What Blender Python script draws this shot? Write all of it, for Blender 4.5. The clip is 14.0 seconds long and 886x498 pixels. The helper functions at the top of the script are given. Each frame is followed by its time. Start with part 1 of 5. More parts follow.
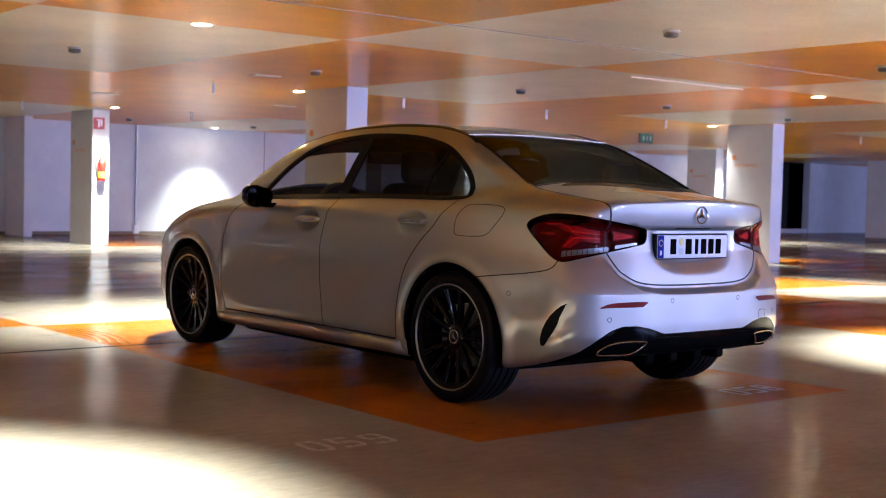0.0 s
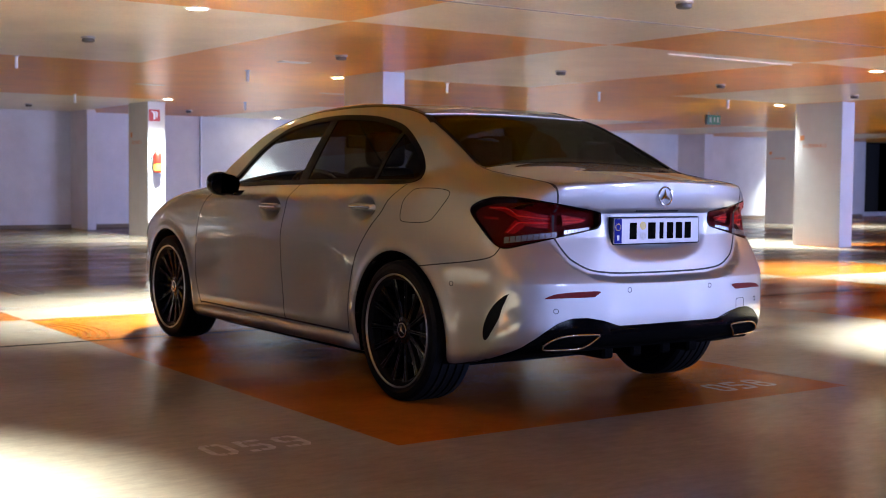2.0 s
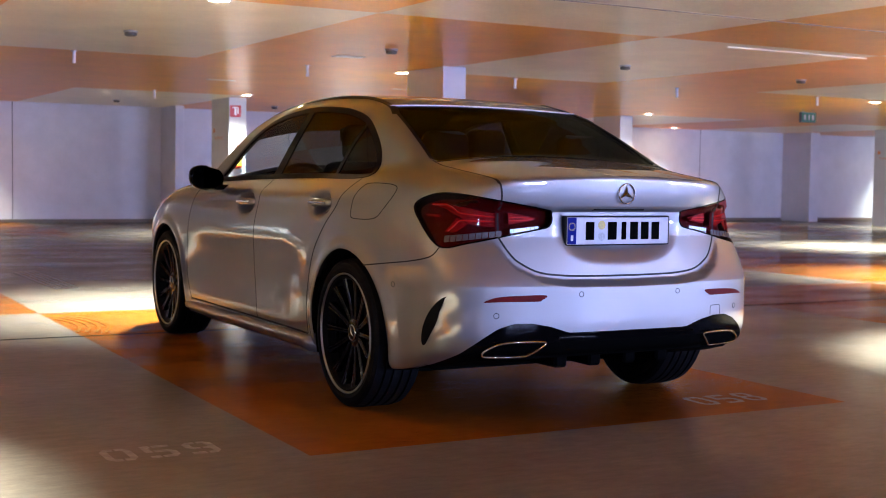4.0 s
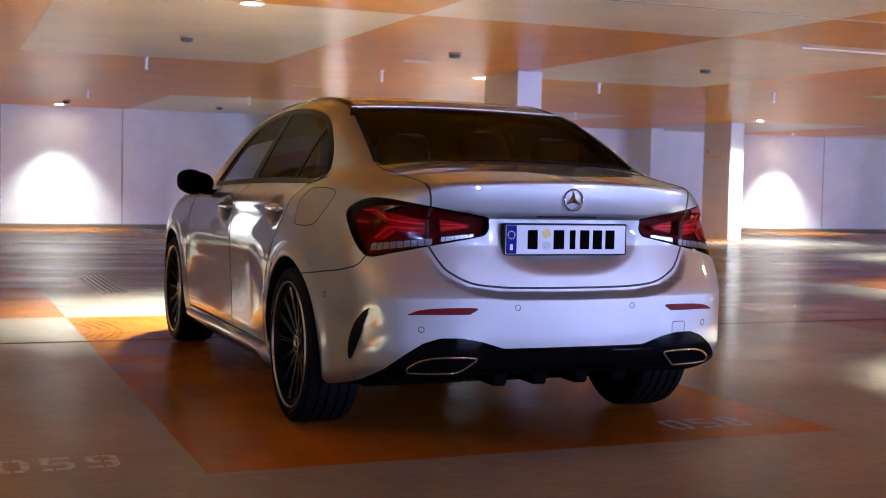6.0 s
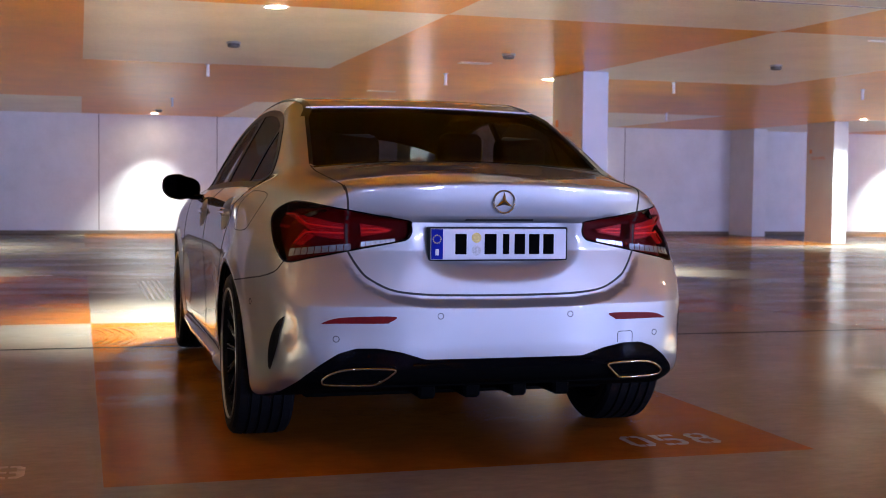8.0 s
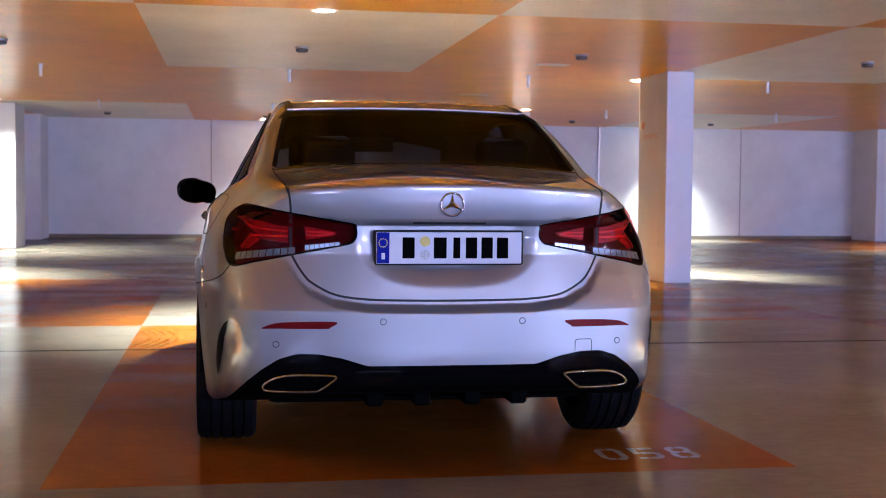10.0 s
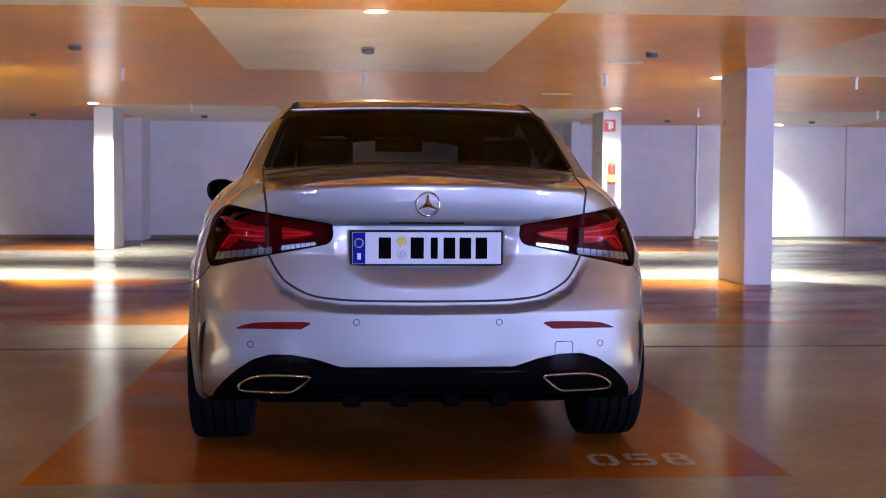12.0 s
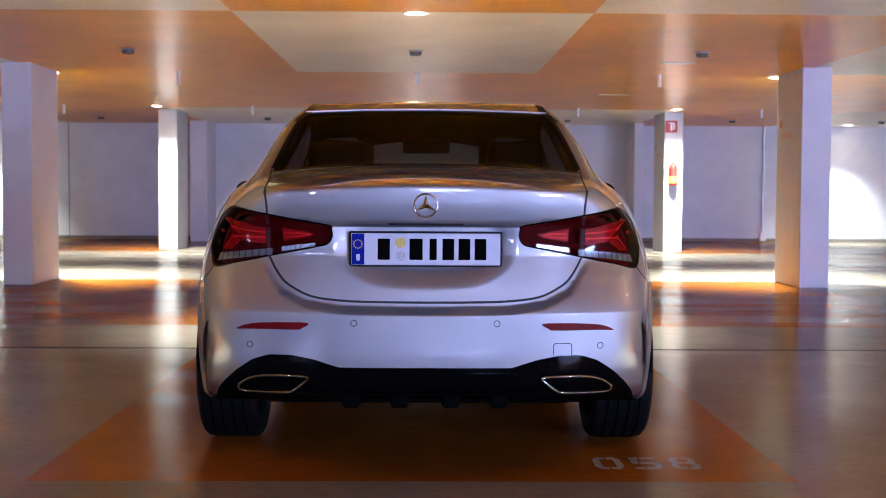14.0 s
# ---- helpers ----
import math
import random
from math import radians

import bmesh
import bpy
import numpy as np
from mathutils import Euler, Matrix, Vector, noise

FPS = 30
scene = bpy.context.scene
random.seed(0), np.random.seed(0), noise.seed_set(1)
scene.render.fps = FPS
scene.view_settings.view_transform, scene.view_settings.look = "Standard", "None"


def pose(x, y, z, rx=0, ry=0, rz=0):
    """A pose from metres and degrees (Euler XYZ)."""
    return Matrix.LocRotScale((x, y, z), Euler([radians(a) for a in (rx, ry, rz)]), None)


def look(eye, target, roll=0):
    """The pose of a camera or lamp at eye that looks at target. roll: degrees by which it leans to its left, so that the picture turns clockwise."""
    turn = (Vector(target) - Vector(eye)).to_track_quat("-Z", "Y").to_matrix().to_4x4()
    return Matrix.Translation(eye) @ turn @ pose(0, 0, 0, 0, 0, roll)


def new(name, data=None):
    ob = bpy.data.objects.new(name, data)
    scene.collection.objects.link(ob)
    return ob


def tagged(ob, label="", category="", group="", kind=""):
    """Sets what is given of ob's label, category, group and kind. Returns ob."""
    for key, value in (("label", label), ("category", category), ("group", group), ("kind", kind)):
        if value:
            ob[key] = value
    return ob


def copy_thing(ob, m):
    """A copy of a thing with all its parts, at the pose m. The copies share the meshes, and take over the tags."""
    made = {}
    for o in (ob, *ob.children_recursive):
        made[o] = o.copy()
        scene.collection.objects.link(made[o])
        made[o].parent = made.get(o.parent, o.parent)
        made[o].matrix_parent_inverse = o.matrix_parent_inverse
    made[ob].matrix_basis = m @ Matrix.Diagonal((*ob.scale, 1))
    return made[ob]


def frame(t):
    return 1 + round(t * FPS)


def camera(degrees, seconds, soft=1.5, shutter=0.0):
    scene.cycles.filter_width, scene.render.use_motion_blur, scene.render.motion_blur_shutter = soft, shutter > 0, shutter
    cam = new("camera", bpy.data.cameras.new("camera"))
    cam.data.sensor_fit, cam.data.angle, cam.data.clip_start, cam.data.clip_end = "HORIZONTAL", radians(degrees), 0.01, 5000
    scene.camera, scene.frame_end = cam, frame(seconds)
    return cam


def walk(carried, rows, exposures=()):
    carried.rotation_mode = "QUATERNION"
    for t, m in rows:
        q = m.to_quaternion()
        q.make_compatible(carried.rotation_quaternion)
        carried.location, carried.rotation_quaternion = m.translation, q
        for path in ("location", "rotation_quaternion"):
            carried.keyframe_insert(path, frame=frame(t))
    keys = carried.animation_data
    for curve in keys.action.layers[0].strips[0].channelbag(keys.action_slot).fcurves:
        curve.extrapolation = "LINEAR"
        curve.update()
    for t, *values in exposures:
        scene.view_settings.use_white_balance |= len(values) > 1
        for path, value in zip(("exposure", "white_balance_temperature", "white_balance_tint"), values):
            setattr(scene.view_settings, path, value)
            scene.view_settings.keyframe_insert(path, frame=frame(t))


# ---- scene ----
cam = camera(39.1, 14.0, soft=1.0)
PATH = [
    (0, (-4.771, -3.922, 1.04), (-3.513, -2.37, 0.95), 1.4),
    (0.5, (-4.554, -3.925, 1.029), (-3.327, -2.348, 0.938), 1.5),
    (1, (-4.363, -3.962, 1.033), (-3.167, -2.362, 0.938), 1.1),
    (1.5, (-4.184, -4.002, 1.034), (-3.016, -2.382, 0.932), 0.7),
    (2, (-3.943, -4.025, 1.027), (-2.813, -2.379, 0.916), 0.5),
    (4.5, (-2.889, -4.163, 1.017), (-1.98, -2.385, 0.906), 1.0),
    (5, (-2.635, -4.151, 1.012), (-1.784, -2.345, 0.906), 1.0),
    (5.5, (-2.472, -4.22, 1.019), (-1.666, -2.393, 0.912), 1.2),
    (6, (-2.252, -4.237, 1.02), (-1.496, -2.388, 0.913), 1.2),
    (6.5, (-2.029, -4.209, 1.015), (-1.319, -2.342, 0.911), 1.1),
    (7, (-1.842, -4.247, 1.02), (-1.177, -2.364, 0.915), 1.0),
    (7.5, (-1.641, -4.225, 1.014), (-1.026, -2.324, 0.913), 1.0),
    (8, (-1.454, -4.257, 1.019), (-0.895, -2.339, 0.917), 0.7),
    (10.5, (-0.598, -4.288, 1.017), (-0.317, -2.31, 0.921), 0.5),
    (11, (-0.46, -4.287, 1.015), (-0.233, -2.302, 0.919), 0.4),
    (11.5, (-0.359, -4.291, 1.017), (-0.169, -2.303, 0.92), 0.4),
    (12, (-0.256, -4.293, 1.016), (-0.107, -2.301, 0.919), 0.3),
    (12.5, (-0.164, -4.311, 1.018), (-0.051, -2.317, 0.921), 0.3),
    (13, (-0.08, -4.294, 1.015), (-0.002, -2.298, 0.919), 0.3),
    (13.5, (-0.02, -4.293, 1.015), (0.029, -2.296, 0.919), 0.3),
    (14, (0.011, -4.305, 1.016), (0.039, -2.307, 0.921), 0.3),
]
cam.data.dof.use_dof, cam.data.dof.focus_distance, cam.data.dof.aperture_fstop = True, 4.9, 5.6
walk(cam, [(t, look(eye, target, roll)) for t, eye, target, roll in PATH])

# ---------------------------------------------------------------- world and light
world = bpy.data.worlds.new("world")
scene.world = world
world.use_nodes = True
world.node_tree.nodes["Background"].inputs["Color"].default_value = (0.6, 0.7, 1.0, 1)
world.node_tree.nodes["Background"].inputs["Strength"].default_value = 0.0
scene.view_settings.exposure = 0.0

Y_END = -10.0         # wall behind the camera
CEIL = 2.315          # height of the ceiling
WALL_Y = 20.7         # back wall
CAR_X = 0.012         # centre line of the car

LAMPS = [(-0.07, 4.95), (8.30, 5.05), (16.6, 5.05),
         (-4.22, 9.92), (4.0, 9.95), (12.50, 10.05), (20.7, 9.9),
         (-4.24, 15.55), (4.00, 15.60), (12.25, 15.50), (20.6, 15.5),
         (-8.4, 20.0), (-0.10, 20.0), (8.25, 20.0), (16.55, 20.0),
         (-4.22, 0.05), (4.05, 0.05), (12.4, 0.05), (20.7, 0.05),
         (-8.35, 5.0), (24.9, 5.0), (24.9, 20.0)]
LAMP_WATT = 3700.0
LAMP_COLOR = (0.83, 0.93, 0.88)
for lx, ly in LAMPS:
    sp = bpy.data.lights.new("downlight_beam", "SPOT")
    sp.energy, sp.color, sp.spot_size, sp.spot_blend, sp.shadow_soft_size = LAMP_WATT * ((0.32 if lx < 1 else 0.45) if ly > 19 else 1.95 if ly < 1 else 0.5 if 15 < ly < 16 else 1.0), LAMP_COLOR, radians(132 if 15 < ly < 16 else 100 if 1 < ly < 14 else 86), 0.6 if ly < 1 else 0.9 if ly < 14 else 1.0, 0.06
    so = new("downlight_beam", sp)
    so.matrix_world = look((lx, ly, CEIL - 0.03), (lx, ly + 0.0001, 0))

# bluish daylight from far behind the camera; the window row is unseen, assumed
SOUTH_X = [-15.5, -10.0, -4.5, 1.0, 6.5, 12.0, 17.5, 23.0, 28.5]
SOUTH_HALF, SOUTH_Z0, SOUTH_Z1 = 1.1, 1.04, 1.20
for gx in SOUTH_X:
    ar = bpy.data.lights.new("window_daylight", "AREA")
    ar.shape, ar.size, ar.size_y = "RECTANGLE", 2 * SOUTH_HALF - 0.06, SOUTH_Z1 - SOUTH_Z0 - 0.06
    ar.energy, ar.color = 600.0 * (0.25 if gx < -3 else 0.85 if gx < 3 else 2.0), (0.39, 0.485, 1.0)
    ao = new("window_daylight", ar)
    ao.matrix_world = look((gx, Y_END - 0.06, (SOUTH_Z0 + SOUTH_Z1) / 2), (gx, 10.0, (SOUTH_Z0 + SOUTH_Z1) / 2))

# ---------------------------------------------------------------- materials
def mat(name, color, rough=0.5, metal=0.0, coat=0.0, spec=0.5, noise_scale=0.0, noise_amt=0.0, bump=0.0, bump_scale=60.0, rough_var=0.0, coords="Object", fine=0.0, stretch=1.0, bump_detail=3.0):
    m = bpy.data.materials.new(name)
    m.use_nodes = True
    nt = m.node_tree
    b = nt.nodes["Principled BSDF"]
    b.inputs["Base Color"].default_value = (*color, 1)
    b.inputs["Roughness"].default_value = rough
    b.inputs["Metallic"].default_value = metal
    b.inputs["Coat Weight"].default_value = coat
    b.inputs["Coat Roughness"].default_value = 0.03
    b.inputs["Specular IOR Level"].default_value = spec
    tc = nt.nodes.new("ShaderNodeTexCoord")
    if noise_scale:
        n = nt.nodes.new("ShaderNodeTexNoise")
        n.inputs["Scale"].default_value, n.inputs["Detail"].default_value, n.inputs["Roughness"].default_value = noise_scale, 6.0, 0.62
        nt.links.new(tc.outputs[coords], n.inputs["Vector"])
        if noise_amt:
            mx = nt.nodes.new("ShaderNodeMixRGB")
            mx.blend_type = "MULTIPLY"
            mx.inputs["Fac"].default_value = 1.0
            mx.inputs["Color1"].default_value = (*color, 1)
            rp = nt.nodes.new("ShaderNodeMapRange")
            rp.inputs["From Min"].default_value, rp.inputs["From Max"].default_value = 0.3, 0.7
            rp.inputs["To Min"].default_value, rp.inputs["To Max"].default_value = 1.0 - noise_amt, 1.0 + noise_amt * 0.4
            nt.links.new(n.outputs["Fac"], rp.inputs["Value"])
            nt.links.new(rp.outputs["Result"], mx.inputs["Color2"])
            nt.links.new(mx.outputs["Color"], b.inputs["Base Color"])
            if fine:
                nf = nt.nodes.new("ShaderNodeTexNoise")
                nf.inputs["Scale"].default_value, nf.inputs["Detail"].default_value, nf.inputs["Roughness"].default_value = noise_scale * 26.0, 5.0, 0.7
                mp = nt.nodes.new("ShaderNodeMapping")
                mp.inputs["Scale"].default_value = (stretch, 1.0, 1.0)
                nt.links.new(tc.outputs[coords], mp.inputs["Vector"])
                nt.links.new(mp.outputs["Vector"], nf.inputs["Vector"])
                rf = nt.nodes.new("ShaderNodeMapRange")
                rf.inputs["From Min"].default_value, rf.inputs["From Max"].default_value = 0.32, 0.68
                rf.inputs["To Min"].default_value, rf.inputs["To Max"].default_value = 1.0 - fine, 1.0 + fine * 0.6
                nt.links.new(nf.outputs["Fac"], rf.inputs["Value"])
                m2 = nt.nodes.new("ShaderNodeMixRGB")
                m2.blend_type = "MULTIPLY"
                m2.inputs["Fac"].default_value = 1.0
                nt.links.new(mx.outputs["Color"], m2.inputs["Color1"])
                nt.links.new(rf.outputs["Result"], m2.inputs["Color2"])
                nt.links.new(m2.outputs["Color"], b.inputs["Base Color"])
        if rough_var:
            rr = nt.nodes.new("ShaderNodeMapRange")
            rr.inputs["From Min"].default_value, rr.inputs["From Max"].default_value = 0.3, 0.7
            rr.inputs["To Min"].default_value, rr.inputs["To Max"].default_value = rough - rough_var, rough + rough_var
            nt.links.new(n.outputs["Fac"], rr.inputs["Value"])
            nt.links.new(rr.outputs["Result"], b.inputs["Roughness"])
    if bump:
        nb = nt.nodes.new("ShaderNodeTexNoise")
        nb.inputs["Scale"].default_value, nb.inputs["Detail"].default_value = bump_scale, bump_detail
        nt.links.new(tc.outputs[coords], nb.inputs["Vector"])
        bp = nt.nodes.new("ShaderNodeBump")
        bp.inputs["Strength"].default_value, bp.inputs["Distance"].default_value = bump, 0.002
        nt.links.new(nb.outputs["Fac"], bp.inputs["Height"])
        nt.links.new(bp.outputs["Normal"], b.inputs["Normal"])
    return m


def glow(name, color, strength):
    m = bpy.data.materials.new(name)
    m.use_nodes = True
    b = m.node_tree.nodes["Principled BSDF"]
    b.inputs["Base Color"].default_value = (*color, 1)
    b.inputs["Emission Color"].default_value = (*color, 1)
    b.inputs["Emission Strength"].default_value = strength
    return m


def tinted(name, color, clear, gloss=0.03):
    """Thin pane: mirror-like surface over a clear tint."""
    m = bpy.data.materials.new(name)
    m.use_nodes = True
    nt = m.node_tree
    nt.nodes.remove(nt.nodes["Principled BSDF"])
    out = nt.nodes["Material Output"]
    tr = nt.nodes.new("ShaderNodeBsdfTransparent")
    tr.inputs["Color"].default_value = (*[c * clear for c in color], 1)
    gl = nt.nodes.new("ShaderNodeBsdfGlossy")
    gl.inputs["Roughness"].default_value = 0.02
    lw = nt.nodes.new("ShaderNodeLayerWeight")
    pw = nt.nodes.new("ShaderNodeMath")
    pw.operation, pw.inputs[1].default_value = "POWER", 5.0
    fr = nt.nodes.new("ShaderNodeMath")
    fr.operation, fr.inputs[1].default_value, fr.inputs[2].default_value = "MULTIPLY_ADD", 0.22, gloss
    nt.links.new(lw.outputs["Facing"], pw.inputs[0])
    nt.links.new(pw.outputs[0], fr.inputs[0])
    mx = nt.nodes.new("ShaderNodeMixShader")
    nt.links.new(fr.outputs[0], mx.inputs["Fac"])
    nt.links.new(tr.outputs["BSDF"], mx.inputs[1])
    nt.links.new(gl.outputs["BSDF"], mx.inputs[2])
    nt.links.new(mx.outputs["Shader"], out.inputs["Surface"])
    return m


def worn_gloss(m, low, high, scale):
    """Lets a coating's gloss come and go in patches, over its matt colour."""
    nt = m.node_tree
    b, out = nt.nodes["Principled BSDF"], nt.nodes["Material Output"]
    di = nt.nodes.new("ShaderNodeBsdfDiffuse")
    nt.links.new(b.inputs["Base Color"].links[0].from_socket, di.inputs["Color"])
    tc, n = nt.nodes.new("ShaderNodeTexCoord"), nt.nodes.new("ShaderNodeTexNoise")
    mp = nt.nodes.new("ShaderNodeMapping")
    mp.inputs["Scale"].default_value = (0.35, 1.0, 1.0)
    n.inputs["Scale"].default_value, n.inputs["Detail"].default_value = scale, 5.0
    nt.links.new(tc.outputs["Object"], mp.inputs["Vector"])
    nt.links.new(mp.outputs["Vector"], n.inputs["Vector"])
    mr = nt.nodes.new("ShaderNodeMapRange")
    mr.inputs["From Min"].default_value, mr.inputs["From Max"].default_value = 0.35, 0.65
    mr.inputs["To Min"].default_value, mr.inputs["To Max"].default_value = low, high
    nt.links.new(n.outputs["Fac"], mr.inputs["Value"])
    mx = nt.nodes.new("ShaderNodeMixShader")
    nt.links.new(mr.outputs["Result"], mx.inputs["Fac"])
    nt.links.new(di.outputs["BSDF"], mx.inputs[1])
    nt.links.new(b.outputs["BSDF"], mx.inputs[2])
    nt.links.new(mx.outputs["Shader"], out.inputs["Surface"])


CREAM = (0.200, 0.165, 0.130)
ORANGE = (0.240, 0.072, 0.008)
M_FLOOR = mat("floor_cream", CREAM, 0.07, spec=0.30, noise_scale=0.9, noise_amt=0.25, fine=0.13, stretch=0.4, bump=0.5, bump_scale=90, bump_detail=1.0)
M_FLOOR_O = mat("floor_orange", ORANGE, 0.07, spec=0.30, noise_scale=0.9, noise_amt=0.25, fine=0.13, stretch=0.4, bump=0.5, bump_scale=90, bump_detail=1.0)
for coating in (M_FLOOR, M_FLOOR_O):
    worn_gloss(coating, 0.32, 0.56, 1.6)
M_CEIL = mat("ceiling_cream", (0.74, 0.68, 0.53), 0.28, spec=0.11, noise_scale=1.3, noise_amt=0.14, fine=0.10, bump=0.08, bump_scale=18)
M_CEIL_O = mat("ceiling_orange", (0.72, 0.30, 0.003), 0.28, spec=0.11, noise_scale=1.3, noise_amt=0.18, fine=0.12, bump=0.08, bump_scale=18)
M_WALL = mat("wall_paint", (0.64, 0.64, 0.68), 0.6, noise_scale=2.0, noise_amt=0.10, fine=0.06, bump=0.15, bump_scale=25)
M_PIER = mat("pier_paint", (0.52, 0.52, 0.55), 0.55, noise_scale=3.0, noise_amt=0.07, bump=0.12, bump_scale=30)
M_JOINT = mat("joint_rubber", (0.015, 0.014, 0.013), 0.8, spec=0.05)
M_UNLIT = mat("unlit_space", (0.012, 0.012, 0.012), 0.8)
M_STENCIL = mat("stencil_paint", (0.34, 0.30, 0.275), 0.15, spec=0.12, noise_scale=20, noise_amt=0.4)
M_WORN = mat("worn_line_paint", (0.24, 0.205, 0.175), 0.2, spec=0.12, noise_scale=14, noise_amt=0.6)
M_LAMP = glow("lamp_glass", (1.0, 0.88, 0.66), 160.0)
M_PLASTIC_B = mat("black_plastic", (0.008, 0.008, 0.009), 0.55, spec=0.15, noise_scale=30, noise_amt=0.2)
M_PLASTIC_W = mat("white_plastic", (0.7, 0.7, 0.72), 0.4, noise_scale=30, noise_amt=0.08)
M_STEEL = mat("galvanised_steel", (0.55, 0.56, 0.60), 0.35, 0.9, noise_scale=12, noise_amt=0.2)
M_RED = mat("red_enamel", (0.38, 0.016, 0.008), 0.35, coat=0.1, noise_scale=9, noise_amt=0.1)
M_YELLOW = mat("yellow_label", (0.75, 0.55, 0.05), 0.5, noise_scale=9, noise_amt=0.1)
M_SIGN_O = mat("orange_print", (0.60, 0.22, 0.08), 0.55, noise_scale=9, noise_amt=0.1)
M_GREEN = mat("green_sign", (0.008, 0.075, 0.03), 0.4, noise_scale=9, noise_amt=0.1)


# ---------------------------------------------------------------- helpers
def part(name, bm, material, parent=None, label="", smooth=False):
    me = bpy.data.meshes.new(name)
    bm.to_mesh(me)
    bm.free()
    for m in material if isinstance(material, (list, tuple)) else [material]:
        me.materials.append(m)
    if smooth:
        me.polygons.foreach_set("use_smooth", [True] * len(me.polygons))
    ob = new(name, me)
    if parent:
        ob.parent = parent
    if label:
        tagged(ob, label)
    return ob


def box(x0, x1, y0, y1, z0, z1, bevel=0.0, seg=2, bm=None):
    bm = bm or bmesh.new()
    r = bmesh.ops.create_cube(bm, size=1.0)
    for v in r["verts"]:
        v.co = Vector(((x0 + x1) / 2 + v.co.x * (x1 - x0), (y0 + y1) / 2 + v.co.y * (y1 - y0), (z0 + z1) / 2 + v.co.z * (z1 - z0)))
    if bevel:
        es = list({e for v in r["verts"] for e in v.link_edges})
        bmesh.ops.bevel(bm, geom=es, offset=bevel, segments=seg, affect="EDGES", profile=0.5)
    return bm


def lathe(profile, seg=32, bm=None, axis="z", closed=False):
    """Turn (radius, height) pairs round an axis."""
    bm = bm or bmesh.new()
    rings = []
    for r, h in profile:
        ring = []
        for i in range(seg):
            a = 2 * math.pi * i / seg
            c, s = r * math.cos(a), r * math.sin(a)
            p = (c, s, h) if axis == "z" else (h, c, s)
            ring.append(bm.verts.new(p))
        rings.append(ring)
    for a, b in zip(rings, rings[1:]):
        for i in range(seg):
            j = (i + 1) % seg
            bm.faces.new((a[i], a[j], b[j], b[i]))
    if not closed:
        if profile[0][0] > 1e-6:
            bm.faces.new(rings[0][::-1])
        if profile[-1][0] > 1e-6:
            bm.faces.new(rings[-1])
    bmesh.ops.recalc_face_normals(bm, faces=bm.faces)
    return bm


def moved(bm, x=0, y=0, z=0):
    for v in bm.verts:
        v.co += Vector((x, y, z))
    return bm


# ---------------------------------------------------------------- floor and ceiling
XF = [-20.9, -18.2, -15.4, -12.55, -9.7, -7.05, -4.2, -1.38, 1.32, 4.1, 6.9, 9.6, 12.4, 15.2, 17.9, 20.7, 23.5, 26.2, 29.0, 31.8, 34.5, 37.3, 40.0]
XC = [-20.9, -18.2, -15.4, -12.55, -9.75, -7.08, -4.25, -1.42, 1.24, 4.08, 6.88, 9.6, 12.4, 15.2, 17.9, 20.7, 23.5, 26.2, 29.0, 31.8, 34.5, 37.3, 40.0]


def tiled(name, xs, ys, z, painted, mats, up):
    bm = bmesh.new()
    grid = [[bm.verts.new((x, y, z)) for y in ys] for x in xs]
    for i in range(len(xs) - 1):
        for j in range(len(ys) - 1):
            q = [grid[i][j], grid[i + 1][j], grid[i + 1][j + 1], grid[i][j + 1]]
            f = bm.faces.new(q if up else q[::-1])
            f.material_index = painted(i, j)
    return part(name, bm, mats)


# the bay columns are counted from the one under the car;
# two sheets, with the expansion joint between them
floor_a = tiled("floor", XF, [Y_END, 0.0, 3.596], 0.0, lambda i, j: 1 if j == 1 and (i - 7) % 2 == 0 else 0, [M_FLOOR, M_FLOOR_O], True)
tagged(floor_a, "glossy cream floor coating with painted orange parking bays", "floor", kind="structure")
floor_b = tiled("floor", XF, [3.642, 4.98, 9.62, 15.85, WALL_Y + 0.3], 0.0,
                lambda i, j: 1 if ((j in (0, 3) and (i - 7) % 2 == 0) or (j == 1 and (i - 7) % 2)) else 0, [M_FLOOR, M_FLOOR_O], True)
tagged(floor_b, "glossy cream floor coating with checkered orange bays", "floor", kind="structure")
joint = part("floor_joint", box(-20.9, 40, 3.58, 3.66, -0.03, -0.004), M_JOINT)
tagged(joint, "dark rubber expansion joint across the floor", "joint", kind="structure")

ceil = tiled("ceiling", XC, [Y_END, 0.0, 3.46, 4.91, 9.64, 15.8, WALL_Y + 0.3], CEIL,
             lambda i, j: 1 if (j in (0, 4)) or (j in (1, 2, 5) and (i - 7) % 2 == 0) or (j == 3 and (i - 7) % 2) else 0, [M_CEIL, M_CEIL_O], False)
tagged(ceil, "glossy ceiling painted in cream and orange rectangles", "ceiling", kind="structure")
slab = part("ceiling_slab", box(-21.2, 40.3, Y_END - 0.3, WALL_Y + 0.3, CEIL + 0.01, CEIL + 0.25), M_WALL)
tagged(slab, "concrete slab above the painted ceiling", "ceiling", kind="structure")

# ---------------------------------------------------------------- walls
def wall(name, x0, x1, y0, y1, z0=-0.02, z1=CEIL, label="smooth white painted garage wall"):
    return tagged(part(name, box(x0, x1, y0, y1, z0, z1), M_WALL), label, "wall", kind="structure")


